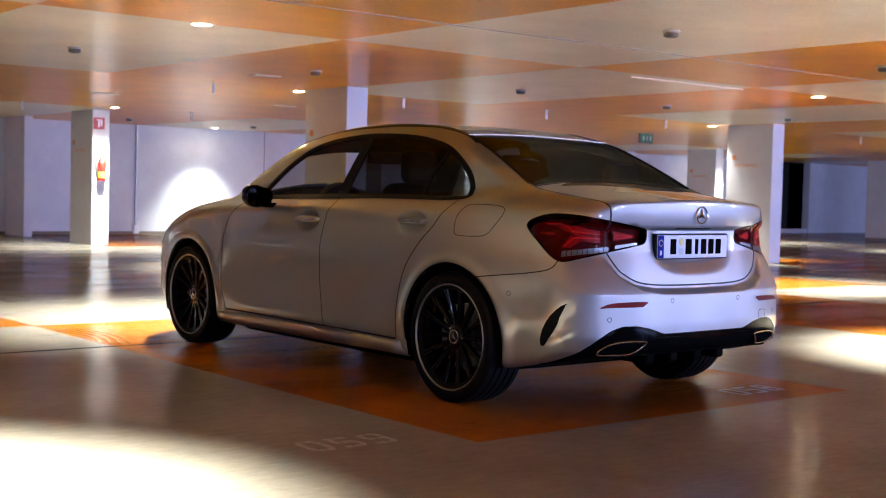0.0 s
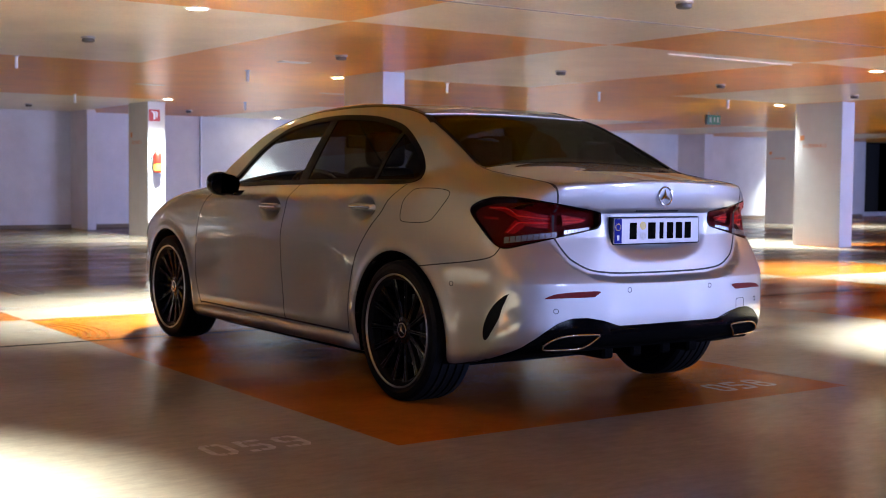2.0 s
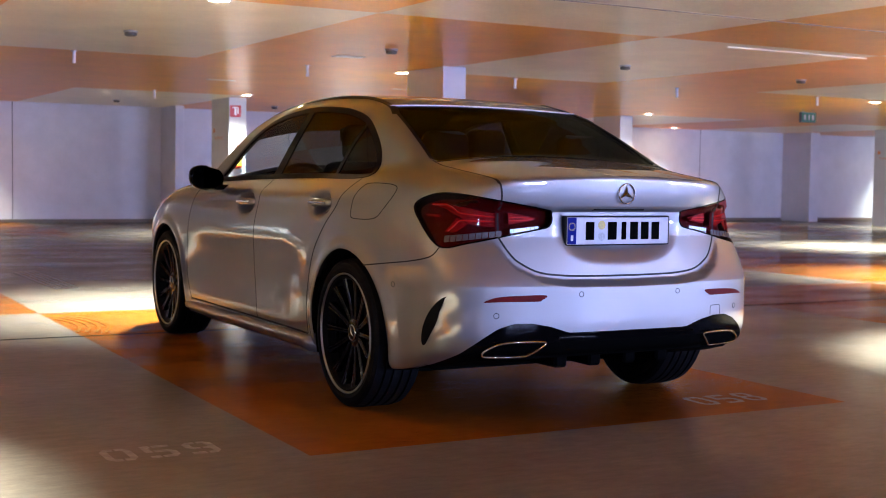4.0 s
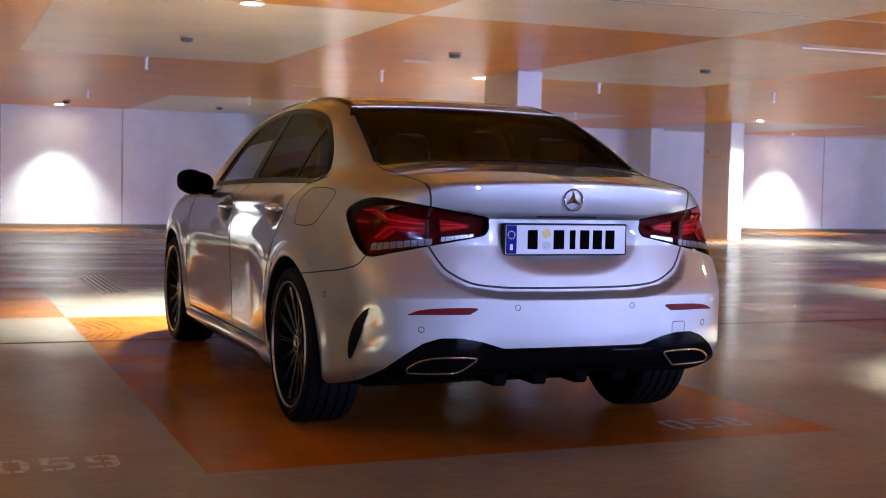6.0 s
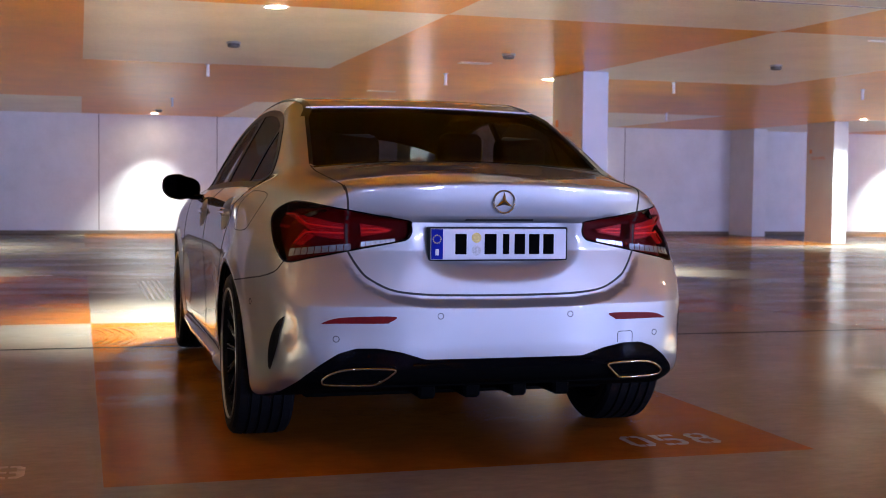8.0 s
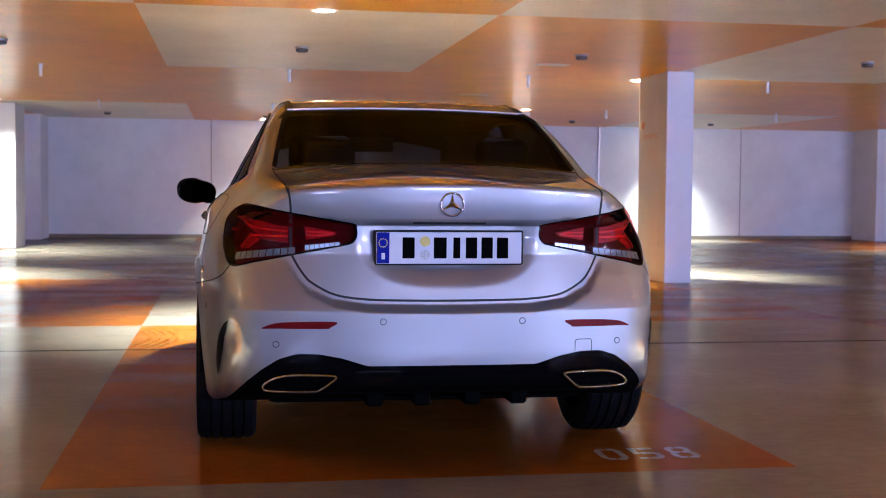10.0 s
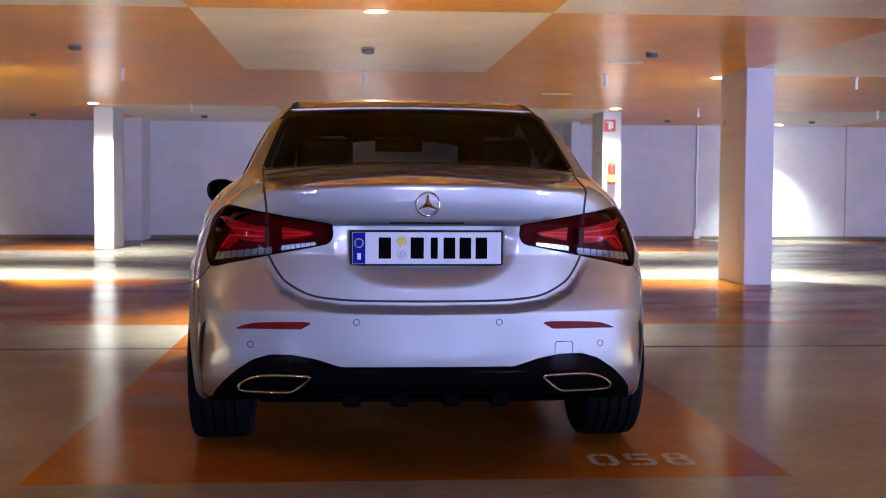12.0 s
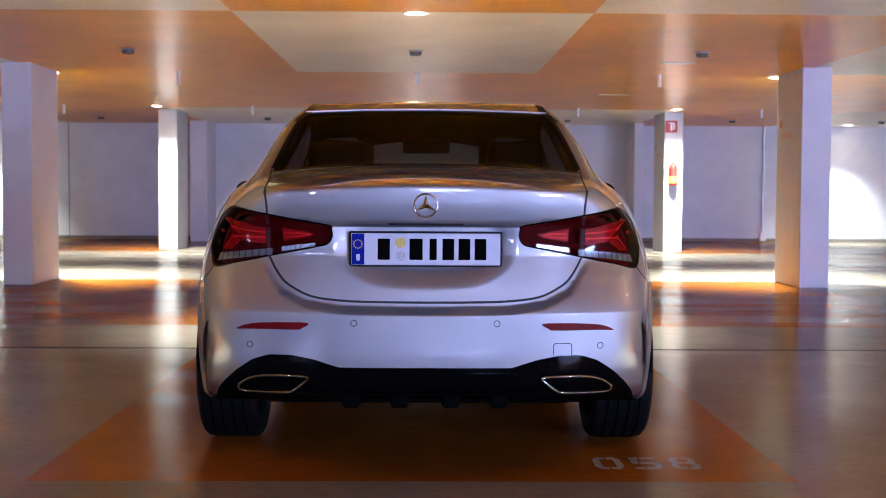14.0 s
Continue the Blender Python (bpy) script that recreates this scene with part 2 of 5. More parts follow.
wall("wall_north", -21.2, 29.0, WALL_Y, WALL_Y + 0.25)
wall("wall_north", 30.8, 40.3, WALL_Y, WALL_Y + 0.25)
wall("door_sill", 28.9, 30.9, WALL_Y + 0.05, WALL_Y + 0.25, -0.02, 0.13, "low painted sill under the dark doorway")
# near-black panel behind the opening stands in for the unlit room beyond
tagged(part("doorway", box(28.9, 30.9, WALL_Y + 0.9, WALL_Y + 1.0, -0.02, CEIL), M_UNLIT), "near-black panel standing for the unlit space behind the doorway", "doorway", kind="structure")
wall("wall_west", -21.2, -20.95, Y_END, WALL_Y)
wall("wall_east", 40.05, 40.3, Y_END, WALL_Y)
edges = [-21.2] + [x for gx in SOUTH_X for x in (gx - SOUTH_HALF, gx + SOUTH_HALF)] + [40.3]
for gx0, gx1 in zip(edges[0::2], edges[1::2]):
    wall("wall_south", gx0, gx1, Y_END - 0.2, Y_END)
for gx in SOUTH_X:
    wall("wall_south", gx - SOUTH_HALF, gx + SOUTH_HALF, Y_END - 0.2, Y_END, SOUTH_Z1, CEIL)
    wall("wall_south", gx - SOUTH_HALF, gx + SOUTH_HALF, Y_END - 0.2, Y_END, -0.02, SOUTH_Z0)
    # unseen bars added to break the bright openings into short reflections
    for k in (-0.6, -0.1, 0.45):
        tagged(part("window_mullion", box(gx + k - 0.04, gx + k + 0.04, Y_END - 0.045, Y_END - 0.005, SOUTH_Z0, SOUTH_Z1), M_WALL), "unseen upright bar added to split window reflections", "mullion", kind="structure")
for px0, px1 in ((-12.86, -12.54), (-4.51, -4.18), (4.02, 4.19), (12.46, 12.78), (20.84, 21.16)):
    tagged(part("pilaster", box(px0, px1, WALL_Y - 1.0, WALL_Y - 0.002, 0, CEIL, 0.008), M_WALL), "white painted wall fin standing out from the back wall", "pilaster", kind="structure")

PIERS = [(-12.6, 8.78), (-4.25, 8.78), (4.11, 8.78), (12.66, 8.78), (20.75, 8.78), (-12.6, 16.4), (-4.25, 16.4), (4.12, 16.4), (12.4, 16.4), (20.7, 16.4), (29.0, 8.78), (29.0, 16.4)]
for px, py in PIERS:
    p = part("pier", box(px - 0.155, px + 0.155, py, py + 0.93, 0, CEIL, 0.006, 1), M_PIER)
    tagged(p, "white painted concrete pier between parking bays", "pier", group="piers", kind="structure")

# ---------------------------------------------------------------- the car: smooth body fields
def spline(xs, ys):
    """Smooth curve through few knots (monotone cubic)."""
    xs, ys = np.array(xs, float), np.array(ys, float)
    h, d = np.diff(xs), np.diff(ys) / np.diff(xs)
    m = np.zeros_like(ys)
    m[1:-1] = np.where(d[:-1] * d[1:] > 0, 2 * d[:-1] * d[1:] / (d[:-1] + d[1:] + 1e-12), 0)
    m[0], m[-1] = d[0], d[-1]

    def f(v):
        v = np.clip(v, xs[0], xs[-1])
        i = np.clip(np.searchsorted(xs, v) - 1, 0, len(h) - 1)
        t = (v - xs[i]) / h[i]
        return (ys[i] * (1 + 2 * t) * (1 - t) ** 2 + m[i] * h[i] * t * (1 - t) ** 2 + ys[i + 1] * t * t * (3 - 2 * t) + m[i + 1] * h[i] * t * t * (t - 1))
    return f


def smax(a, b, k):
    h = np.clip(0.5 + 0.5 * (a - b) / k, 0, 1)
    return b + (a - b) * h + k * h * (1 - h)


def smin(a, b, k):
    return -smax(-a, -b, k)


def step(a, b, v):
    t = np.clip((v - a) / (b - a), 0, 1)
    return t * t * (3 - 2 * t)


def poly_dist(q, poly):
    """Signed distance to a closed outline, below zero inside."""
    poly = np.array(poly, float)
    nxt = np.roll(poly, -1, 0)
    best, inside = np.full(len(q), 1e9), np.zeros(len(q), bool)
    for a, b in zip(poly, nxt):
        ab = b - a
        t = np.clip(((q - a) @ ab) / (ab @ ab + 1e-12), 0, 1)
        best = np.minimum(best, np.linalg.norm(q - a - t[:, None] * ab, axis=1))
        cr = (a[1] > q[:, 1]) != (b[1] > q[:, 1])
        with np.errstate(divide="ignore", invalid="ignore"):
            xx = (b[0] - a[0]) * (q[:, 1] - a[1]) / (b[1] - a[1]) + a[0]
        inside ^= cr & (q[:, 0] < xx)
    return np.where(inside, -best, best)


def rounded(pts, n=6):
    """Closed Catmull-Rom outline through a few corner points."""
    p = np.array(pts, float)
    out = []
    for i in range(len(p)):
        a, b, c, d = p[i - 1], p[i], p[(i + 1) % len(p)], p[(i + 2) % len(p)]
        for t in np.linspace(0, 1, n, endpoint=False):
            out.append(0.5 * (2 * b + (c - a) * t + (2 * a - 5 * b + 4 * c - d) * t * t + (3 * b - a - 3 * c + d) * t ** 3))
    return np.array(out)


BOOT = [(-0.1, 0.624), (0.289, 0.629), (0.408, 0.646), (0.486, 0.685), (0.506, 0.705), (0.548, 0.78), (0.556, 0.93), (0.562, 1.0), (0.605, 1.09), (0.605, 1.3), (-0.1, 1.3)]
SCOOP = rounded([(1.052, 0.345), (1.035, 0.44), (0.94, 0.545), (0.85, 0.566), (0.77, 0.51), (0.755, 0.43), (0.84, 0.362), (0.95, 0.336)])
SLOT = rounded([(1.056, 0.352), (1.058, 0.385), (1.045, 0.425), (1.015, 0.470), (0.978, 0.505), (0.930, 0.536), (0.890, 0.549), (0.912, 0.532), (0.930, 0.512), (0.935, 0.485), (0.953, 0.443), (0.988, 0.399), (1.018, 0.361), (1.038, 0.345)], 4)
AX_R, AX_F, HUB_Z, TYRE_R = 0.825, 3.554, 0.328, 0.328
plan = spline([-0.1, 0.0, 0.2, 0.35, 0.5, 0.8, 1.2, 2.0, 3.0, 3.55, 3.9, 4.2, 4.5], [0.70, 0.745, 0.80, 0.832, 0.866, 0.893, 0.888, 0.886, 0.886, 0.892, 0.87, 0.80, 0.66])
lean = spline([0.2, 0.4, 1.1, 3.4, 4.4], [1.4, 1.3, 0.60, 0.55, 0.8])
tail = spline([0.20, 0.27, 0.33, 0.40, 0.46, 0.52, 0.588, 0.600, 0.70, 0.79, 0.885, 0.910, 1.00, 1.06], [0.16, 0.05, -0.03, -0.053, -0.0555, -0.0552, -0.0542, -0.0510, -0.006, 0.038, 0.036, 0.008, -0.006, -0.006])
lid = spline([0.55, 0.63, 0.70, 0.79], [0.006, 0.012, 0.022, 0.038])
tail_bow = spline([0.3, 0.6, 0.8, 1.0], [0.27, 0.29, 0.36, 0.40])
nose = spline([0.2, 0.35, 0.55, 0.75, 0.9], [4.36, 4.46, 4.47, 4.40, 4.20])
deck = spline([-0.1, 0.0, 0.3, 0.62, 1.0, 2.6, 3.2, 3.6, 4.0, 4.3, 4.5], [1.018, 1.034, 1.0775, 1.113, 1.08, 1.05, 1.03, 0.985, 0.905, 0.80, 0.70])
roof = spline([0.30, 0.45, 0.64, 0.8, 1.0, 1.2, 1.5, 1.9, 2.2, 2.5, 2.8, 3.1, 3.45], [0.90, 1.0, 1.10, 1.185, 1.283, 1.362, 1.424, 1.447, 1.438, 1.405, 1.340, 1.20, 0.99])
cabin = spline([0.3, 0.7, 1.2, 2.0, 2.6, 3.3], [0.86, 0.935, 0.995, 1.01, 1.0, 0.94])


def body_field(p):
    """Below zero inside the bodywork; p holds x, y, z with x at or above zero."""
    x, y, z = np.abs(p[..., 0]), p[..., 1], p[..., 2]
    w = plan(y) * (1 - lean(y) * np.clip(z - 0.65, 0, 1) ** 2 - 0.45 * np.clip(0.48 - z, 0, 1) ** 2)
    doors = step(1.25, 1.6, y) * (1 - step(2.8, 3.2, y))
    w = w - doors * (0.012 * step(0.76, 0.58, z) + 0.008 * np.exp(-((z - 0.46) / 0.11) ** 2)) + 0.006 * doors * np.exp(-((z - 0.30) / 0.05) ** 2)
    w = w + 0.008 * np.exp(-((z - 0.925) / 0.035) ** 2) * step(0.5, 0.9, y) * (1 - step(3.3, 3.8, y))
    w = w - 0.28 * 0.008 * np.log1p(np.exp(np.clip((z - 0.952) / 0.008, -30, 30))) * (z < 1.3) * step(0.75, 1.1, y) * (1 - step(3.1, 3.5, y))
    for ay in (AX_R, AX_F):
        r = np.sqrt((y - ay) ** 2 + (z - HUB_Z) ** 2)
        w = w + 0.012 * np.exp(-((r - 0.385) / 0.03) ** 2) * (z > 0.2)
    side = x - w
    # the lid and the ledge below it lie deeper than the bumper
    ty = tail(z)
    nb = ((y < 0.5) & (z > 0.55) & (z < 0.79) & (x < 0.66)).ravel()
    db = np.full(nb.size, 1.0)
    db[nb] = poly_dist(np.stack([x.ravel(), z.ravel()], 1)[nb], BOOT)
    db = db.reshape(x.shape)
    k = step(0.044, 0.014, db)
    ty = np.where(z < 0.79, ty * (1 - k) + lid(z) * k, ty)
    rear = ty + tail_bow(z) * x ** 3 - y
    # hollow for the number plate
    bowl = ((x / 0.315) ** 3 + (np.clip(0.905 - z, 0, 1) / 0.222) ** 3) ** (1 / 3)
    hol = (1 - step(0.70, 1.08, bowl)) * (1 - step(0.884, 0.906, z))
    rear = rear + 0.034 * hol
    # scoops at the bumper's corners
    sh = p.shape[:-1]
    u = x + y
    near = ((y < 0.5) & (u > 0.7) & (u < 1.1) & (z > 0.31) & (z < 0.61)).ravel()
    sc = np.full(near.size, 1.0)
    sc[near] = poly_dist(np.stack([u.ravel(), z.ravel()], 1)[near], SCOOP)
    sc = sc.reshape(sh)
    scoop = 0.014 * step(0.008, -0.09, sc) * step(0.76, 1.0, u + 0.5 * (z - 0.46)) * (y < 0.5)
    rear, side = rear + scoop, side + scoop * 0.5
    for hy, hz in ((1.178, 0.888), (2.165, 0.868)):
        side = side + 0.038 * np.exp(-((((y - hy) / 0.100) ** 2 + ((z - hz) / 0.054) ** 2) ** 2))
    front = y - nose(z) + 0.45 * x ** 3
    top = z - (deck(y) - 0.105 * x ** 2)
    a = smax(smax(side, rear, 0.11), front, 0.2)
    a = smax(a, 0.205 + 0.10 * step(0.55, -0.05, y) - z, 0.05)
    low = smax(a, top, 0.014 + 0.083 * step(0.50, 0.72, x) + 0.1 * step(3.5, 4.2, y))
    gw = cabin(y) * (0.765 - 0.50 * (z - 1.0) - 0.10 * np.clip(z - 1.0, 0, 1) ** 2)
    gh = smax(x - gw, z - (roof(y + 0.26 * x ** 2) - 0.065 * x ** 2), 0.07)
    gh = np.maximum(smax(gh, 0.9 - z, 0.05), np.maximum(0.36 - y, y - 3.42))
    return smin(low, gh, 0.035)


def field_normal(p):
    e = 0.0015
    g = np.stack([body_field(p + np.eye(3)[i] * e) - body_field(p - np.eye(3)[i] * e) for i in range(3)], -1)
    g[..., 0] = np.where(p[..., 0] < 1e-5, 0, g[..., 0])
    return g / (np.linalg.norm(g, axis=-1, keepdims=True) + 1e-12), np.linalg.norm(g, axis=-1) / (2 * e)


def settle(p, rounds=4):
    for _ in range(rounds):
        n, s = field_normal(p)
        p = p - n * np.clip(body_field(p) / np.maximum(s, 0.3), -0.03, 0.03)[..., None]
        p[..., 0] = np.maximum(p[..., 0], 0)
    return p


def body_grid():
    """Rays from a spine inside the car, met with the body field."""
    fan_r = np.linspace(math.pi / 2, 0, 104)[:-1]
    fan_f = np.linspace(0, math.pi / 2, 34)[1:]
    mid = np.linspace(0.62, 3.75, 158)
    rows = [(0.62, -a) for a in fan_r] + [(u, 0.0) for u in mid] + [(3.75, a) for a in fan_f]
    phi = np.concatenate([np.linspace(-90, -32, 34), np.linspace(-32, 42, 140)[1:], np.linspace(42, 90, 50)[1:], np.linspace(8.5, 13, 15) + 0.03, np.linspace(-5, 0, 11) + 0.07])
    phi = np.sort(phi) * math.pi / 180
    z0 = 0.62 + 0.17 * step(math.radians(-4), math.radians(20), phi)
    o = np.array([[[0, u, z] for z in z0] for u, _ in rows])
    d = np.array([[[math.cos(f) * math.cos(a), math.cos(f) * math.sin(a), math.sin(f)] for f in phi] for _, a in rows])
    # behind the spine the rows keep to level lines, so that the ledges of the tail stay crisp
    nf, at = len(fan_r), np.tile(phi, (len(fan_r), 1))
    keep = (1 - step(math.radians(48), math.radians(66), math.pi / 2 - fan_r))[:, None] * (step(math.radians(-26), math.radians(-18), phi) * (1 - step(math.radians(26), math.radians(32), phi)))[None]
    level = None
    for _ in range(8):
        df = np.stack([np.cos(at) * np.cos(fan_r)[:, None], -np.cos(at) * np.sin(fan_r)[:, None], np.sin(at)], -1)
        r0, r1 = np.full(at.shape, 0.3), np.full(at.shape, 1.5)
        for _k in range(24):
            rm = (r0 + r1) / 2
            out = body_field(o[:nf] + df * rm[..., None]) > 0
            r1, r0 = np.where(out, rm, r1), np.where(out, r0, rm)
        z_hit, flat = z0 + r1 * np.sin(at), r1 * np.cos(at)
        if level is None:
            level, first_z = z_hit[0][None].copy(), z_hit.copy()
        at = 0.3 * at + 0.7 * np.arctan2(keep * level + (1 - keep) * first_z - z0, flat)
        at = np.maximum.accumulate(at, axis=1) + np.arange(len(phi)) * 1e-6
    d[:nf] = np.stack([np.cos(at) * np.cos(fan_r)[:, None], -np.cos(at) * np.sin(fan_r)[:, None], np.sin(at)], -1)
    lo, hi = np.full(d.shape[:2], 0.05), np.full(d.shape[:2], 0.05)
    open_ = np.ones(d.shape[:2], bool)
    for r in np.linspace(0.06, 1.6, 80):
        out = body_field(o + d * r) > 0
        hi = np.where(open_ & out, r, hi)
        lo = np.where(open_ & ~out, r, lo)
        open_ &= ~out
    for _ in range(22):
        m = (lo + hi) / 2
        out = body_field(o + d * m[..., None]) > 0
        hi, lo = np.where(out, m, hi), np.where(out, lo, m)
    v = o + d * hi[..., None]
    v[..., 0] = np.maximum(v[..., 0], 0)
    nr, nc = v.shape[:2]
    idx = np.arange(nr * nc).reshape(nr, nc)
    a, b, c, e = idx[:-1, :-1].ravel(), idx[1:, :-1].ravel(), idx[1:, 1:].ravel(), idx[:-1, 1:].ravel()
    tri = np.concatenate([np.stack([a, b, c], 1), np.stack([a, c, e], 1)])
    return v.reshape(-1, 3), tri


# outlines, in the side view (y, z), the back view (x, z) or round the corner (x + y, z)
WINDOW = rounded([(0.875, 1.05), (0.955, 1.148), (1.165, 1.268), (1.38, 1.32), (1.60, 1.345), (1.93, 1.355), (2.25, 1.332), (2.46, 1.288), (2.64, 1.197), (2.80, 1.055), (2.83, 0.99), (2.34, 0.998), (1.99, 1.006), (1.46, 1.014), (0.925, 1.016)])
LAMP = rounded([(0.379, 0.850), (0.383, 0.880), (0.402, 0.894), (0.63, 0.928), (0.86, 0.952), (1.04, 0.950), (1.17, 0.905), (1.10, 0.83), (0.962, 0.742), (0.80, 0.757), (0.63, 0.784), (0.44, 0.815), (0.395, 0.826)])
SKIRT = [(-0.1, 0.405), (0.297, 0.405), (0.384, 0.432), (0.462, 0.446), (0.54, 0.446), (0.60, 0.427), (0.658, 0.388), (0.705, 0.345), (0.738, 0.305), (0.765, 0.262), (0.79, 0.20), (0.80, 0.0), (-0.1, 0.0)]
DOOR_R = [(2.0, 0.68), (2.016, 0.51), (1.97, 0.268), (1.28, 0.268), (1.27, 0.435), (1.205, 0.631), (1.09, 0.783), (0.90, 0.95), (0.86, 1.016), (0.86, 1.5), (1.96, 1.5), (1.96, 0.95)]
DOOR_F = [(2.0, 0.68), (2.016, 0.51), (1.97, 0.268), (3.09, 0.268), (3.13, 0.50), (3.11, 0.80), (2.95, 0.99), (2.85, 1.5), (1.96, 1.5), (1.96, 0.95)]
FLAP = rounded([(0.835, 0.90), (0.815, 0.968), (0.765, 0.987), (0.605, 0.983), (0.556, 0.955), (0.588, 0.872), (0.635, 0.837), (0.79, 0.833), (0.828, 0.850)], 5)


def d_arch(p):
    out = np.full(len(p), 1.0)
    for ay in (AX_R, AX_F):
        out = np.minimum(out, np.hypot(p[:, 1] - ay, p[:, 2] - HUB_Z - 0.006) - 0.366)
    return np.where(p[:, 0] < 0.5, 1.0, out)


def d_side(poly):
    return lambda p: np.where(p[:, 0] < 0.42, 1.0, poly_dist(p[:, 1:3], poly))


def d_lamp(p):
    return np.where(p[:, 1] > 0.75, 1.0, poly_dist(np.stack([p[:, 0] + p[:, 1], p[:, 2]], 1), LAMP))


def d_rear_glass(p):
    yy = p[:, 1] + 0.26 * p[:, 0] ** 2
    edge = p[:, 0] - (0.603 - 0.155 * (p[:, 1] - 0.555))
    return np.where((p[:, 1] > 1.6) | (p[:, 2] < 1.0), 1.0, smax(smax(0.645 - yy, (yy - 1.205) * 0.9, 0.02), edge, 0.05))


def d_windscreen(p):
    yy = p[:, 1] - 0.16 * p[:, 0] ** 2
    edge = p[:, 0] - (0.52 + 0.27 * (p[:, 1] - 2.72))
    return np.where((p[:, 1] < 2.4) | (p[:, 2] < 0.98), 1.0, np.maximum(np.maximum(2.88 - yy, yy - 3.30), edge))


def d_boot(p):
    yy = p[:, 1] + 0.26 * p[:, 0] ** 2
    return np.where(p[:, 1] > 0.9, 1.0, np.maximum(poly_dist(p[:, [0, 2]], BOOT), yy - 0.632))


def d_skirt(p):
    return np.where(p[:, 1] > 0.8, 1.0, poly_dist(p[:, [0, 2]], SKIRT))


bump_line = spline([0.2, 0.955, 1.0, 1.31, 1.56, 1.8], [0.79, 0.752, 0.705, 0.662, 0.637, 0.63])


def d_bumper(p):
    u = p[:, 0] + p[:, 1]
    return np.where(p[:, 1] > 0.83, 1.0, p[:, 2] - np.where(u < 0.95, 0.78, bump_line(u)))


REGIONS = [("arch", d_arch), ("side_glass", d_side(WINDOW)), ("rear_glass", d_rear_glass), ("windscreen", d_windscreen), ("tail_lamp", d_lamp),
           ("boot_lid", d_boot), ("skirt", d_skirt), ("bumper", d_bumper), ("rear_door", d_side(DOOR_R)), ("front_door", d_side(DOOR_F)), ("flap", d_side(FLAP))]

verts, tris = body_grid()
locked = verts[:, 0] < 1e-6
tag = np.full(len(tris), -1)
signs = []
# creases that the mesh follows: the ledges above the plate and under the lid
CREASES = [("crease", lambda p, h=h: np.where((p[:, 1] > 0.4) | (p[:, 2] > 0.77), 1.0, poly_dist(p[:, [0, 2]], BOOT) - h)) for h in (0.044, 0.034, 0.024, 0.014)]
for name, dist in CREASES + REGIONS:
    for _ in range(2):
        d = dist(verts)
        e = np.concatenate([tris[:, [0, 1]], tris[:, [1, 2]], tris[:, [2, 0]]])
        cross = (d[e[:, 0]] * d[e[:, 1]] < 0) & (np.abs(d[e]).max(1) < 0.2)
        e = e[cross]
        pick = np.where(np.abs(d[e[:, 0]]) < np.abs(d[e[:, 1]]), e[:, 0], e[:, 1])
        other = np.where(pick == e[:, 0], e[:, 1], e[:, 0])
        ok = ~locked[pick]
        pick, other = pick[ok], other[ok]
        t = (d[pick] / (d[pick] - d[other]))[:, None]
        verts[pick] = verts[pick] + t * (verts[other] - verts[pick])
        verts[pick] = settle(verts[pick].copy(), 2)
        if _ == 1:
            locked[pick] = True
for k, (name, dist) in enumerate(REGIONS):
    mid = verts[tris].mean(1)
    tag[(tag < 0) & (dist(mid) < 0)] = k
verts = np.where(locked[:, None], verts, settle(verts.copy(), 2))
normals, _s = field_normal(verts)


def shell(name, sel, mirror, material, parent, label="", offset=0.0, thick=0.0):
    """The triangles of one panel, with the normals of the whole body."""
    t = tris[sel]
    use, inv = np.unique(t, return_inverse=True)
    co = verts[use] + normals[use] * offset
    no = normals[use].copy()
    f = inv.reshape(-1, 3)
    if mirror < 0:
        co, no, f = co * [-1, 1, 1], no * [-1, 1, 1], f[:, ::-1]
    if mirror == 0:
        n0, off_mid = len(co), co[:, 0] > 1e-5
        twin = np.where(off_mid, n0 + np.cumsum(off_mid) - 1, np.arange(n0))
        co, no = np.concatenate([co, co[off_mid] * [-1, 1, 1]]), np.concatenate([no, no[off_mid] * [-1, 1, 1]])
        f = np.concatenate([f, twin[f[:, ::-1]]])
    co = co - [0, AX_R, 0]
    me = bpy.data.meshes.new(name)
    me.from_pydata(co.tolist(), [], f.tolist())
    me.polygons.foreach_set("use_smooth", [True] * len(f))
    me.update()
    me.normals_split_custom_set_from_vertices(no.tolist())
    me.materials.append(material)
    ob = new(name, me)
    ob.parent = parent
    if label:
        tagged(ob, label)
    return ob



M_PAINT = mat("silver_paint", (0.27, 0.27, 0.275), 0.47, 0.80, coat=1.0, noise_scale=700, noise_amt=0.06)
M_PAINT.node_tree.nodes["Principled BSDF"].inputs["Coat IOR"].default_value = 1.75
M_PAINT.node_tree.nodes["Principled BSDF"].inputs["Coat Roughness"].default_value = 0.006
M_PAINT.node_tree.nodes["Principled BSDF"].inputs["Specular Tint"].default_value = (0.60, 0.60, 0.61, 1)
M_GLOSS_B = mat("gloss_black", (0.0015, 0.0015, 0.002), 0.08, spec=0.10, noise_scale=4, noise_amt=0.1)
M_SURROUND = mat("satin_black", (0.0025, 0.0025, 0.003), 0.35, spec=0.04, noise_scale=4, noise_amt=0.1)
M_GLASS = tinted("tinted_glass", (0.95, 1.0, 0.98), 0.66, 0.022)
M_GLASS_R = tinted("dark_glass", (0.98, 1.0, 0.98), 0.065, 0.016)
M_LENS = tinted("lamp_lens", (0.97, 0.42, 0.42), 0.92, 0.012)
M_LAMP_IN = mat("lamp_housing", (0.05, 0.0015, 0.002), 0.4, spec=0.04, noise_scale=30, noise_amt=0.2)
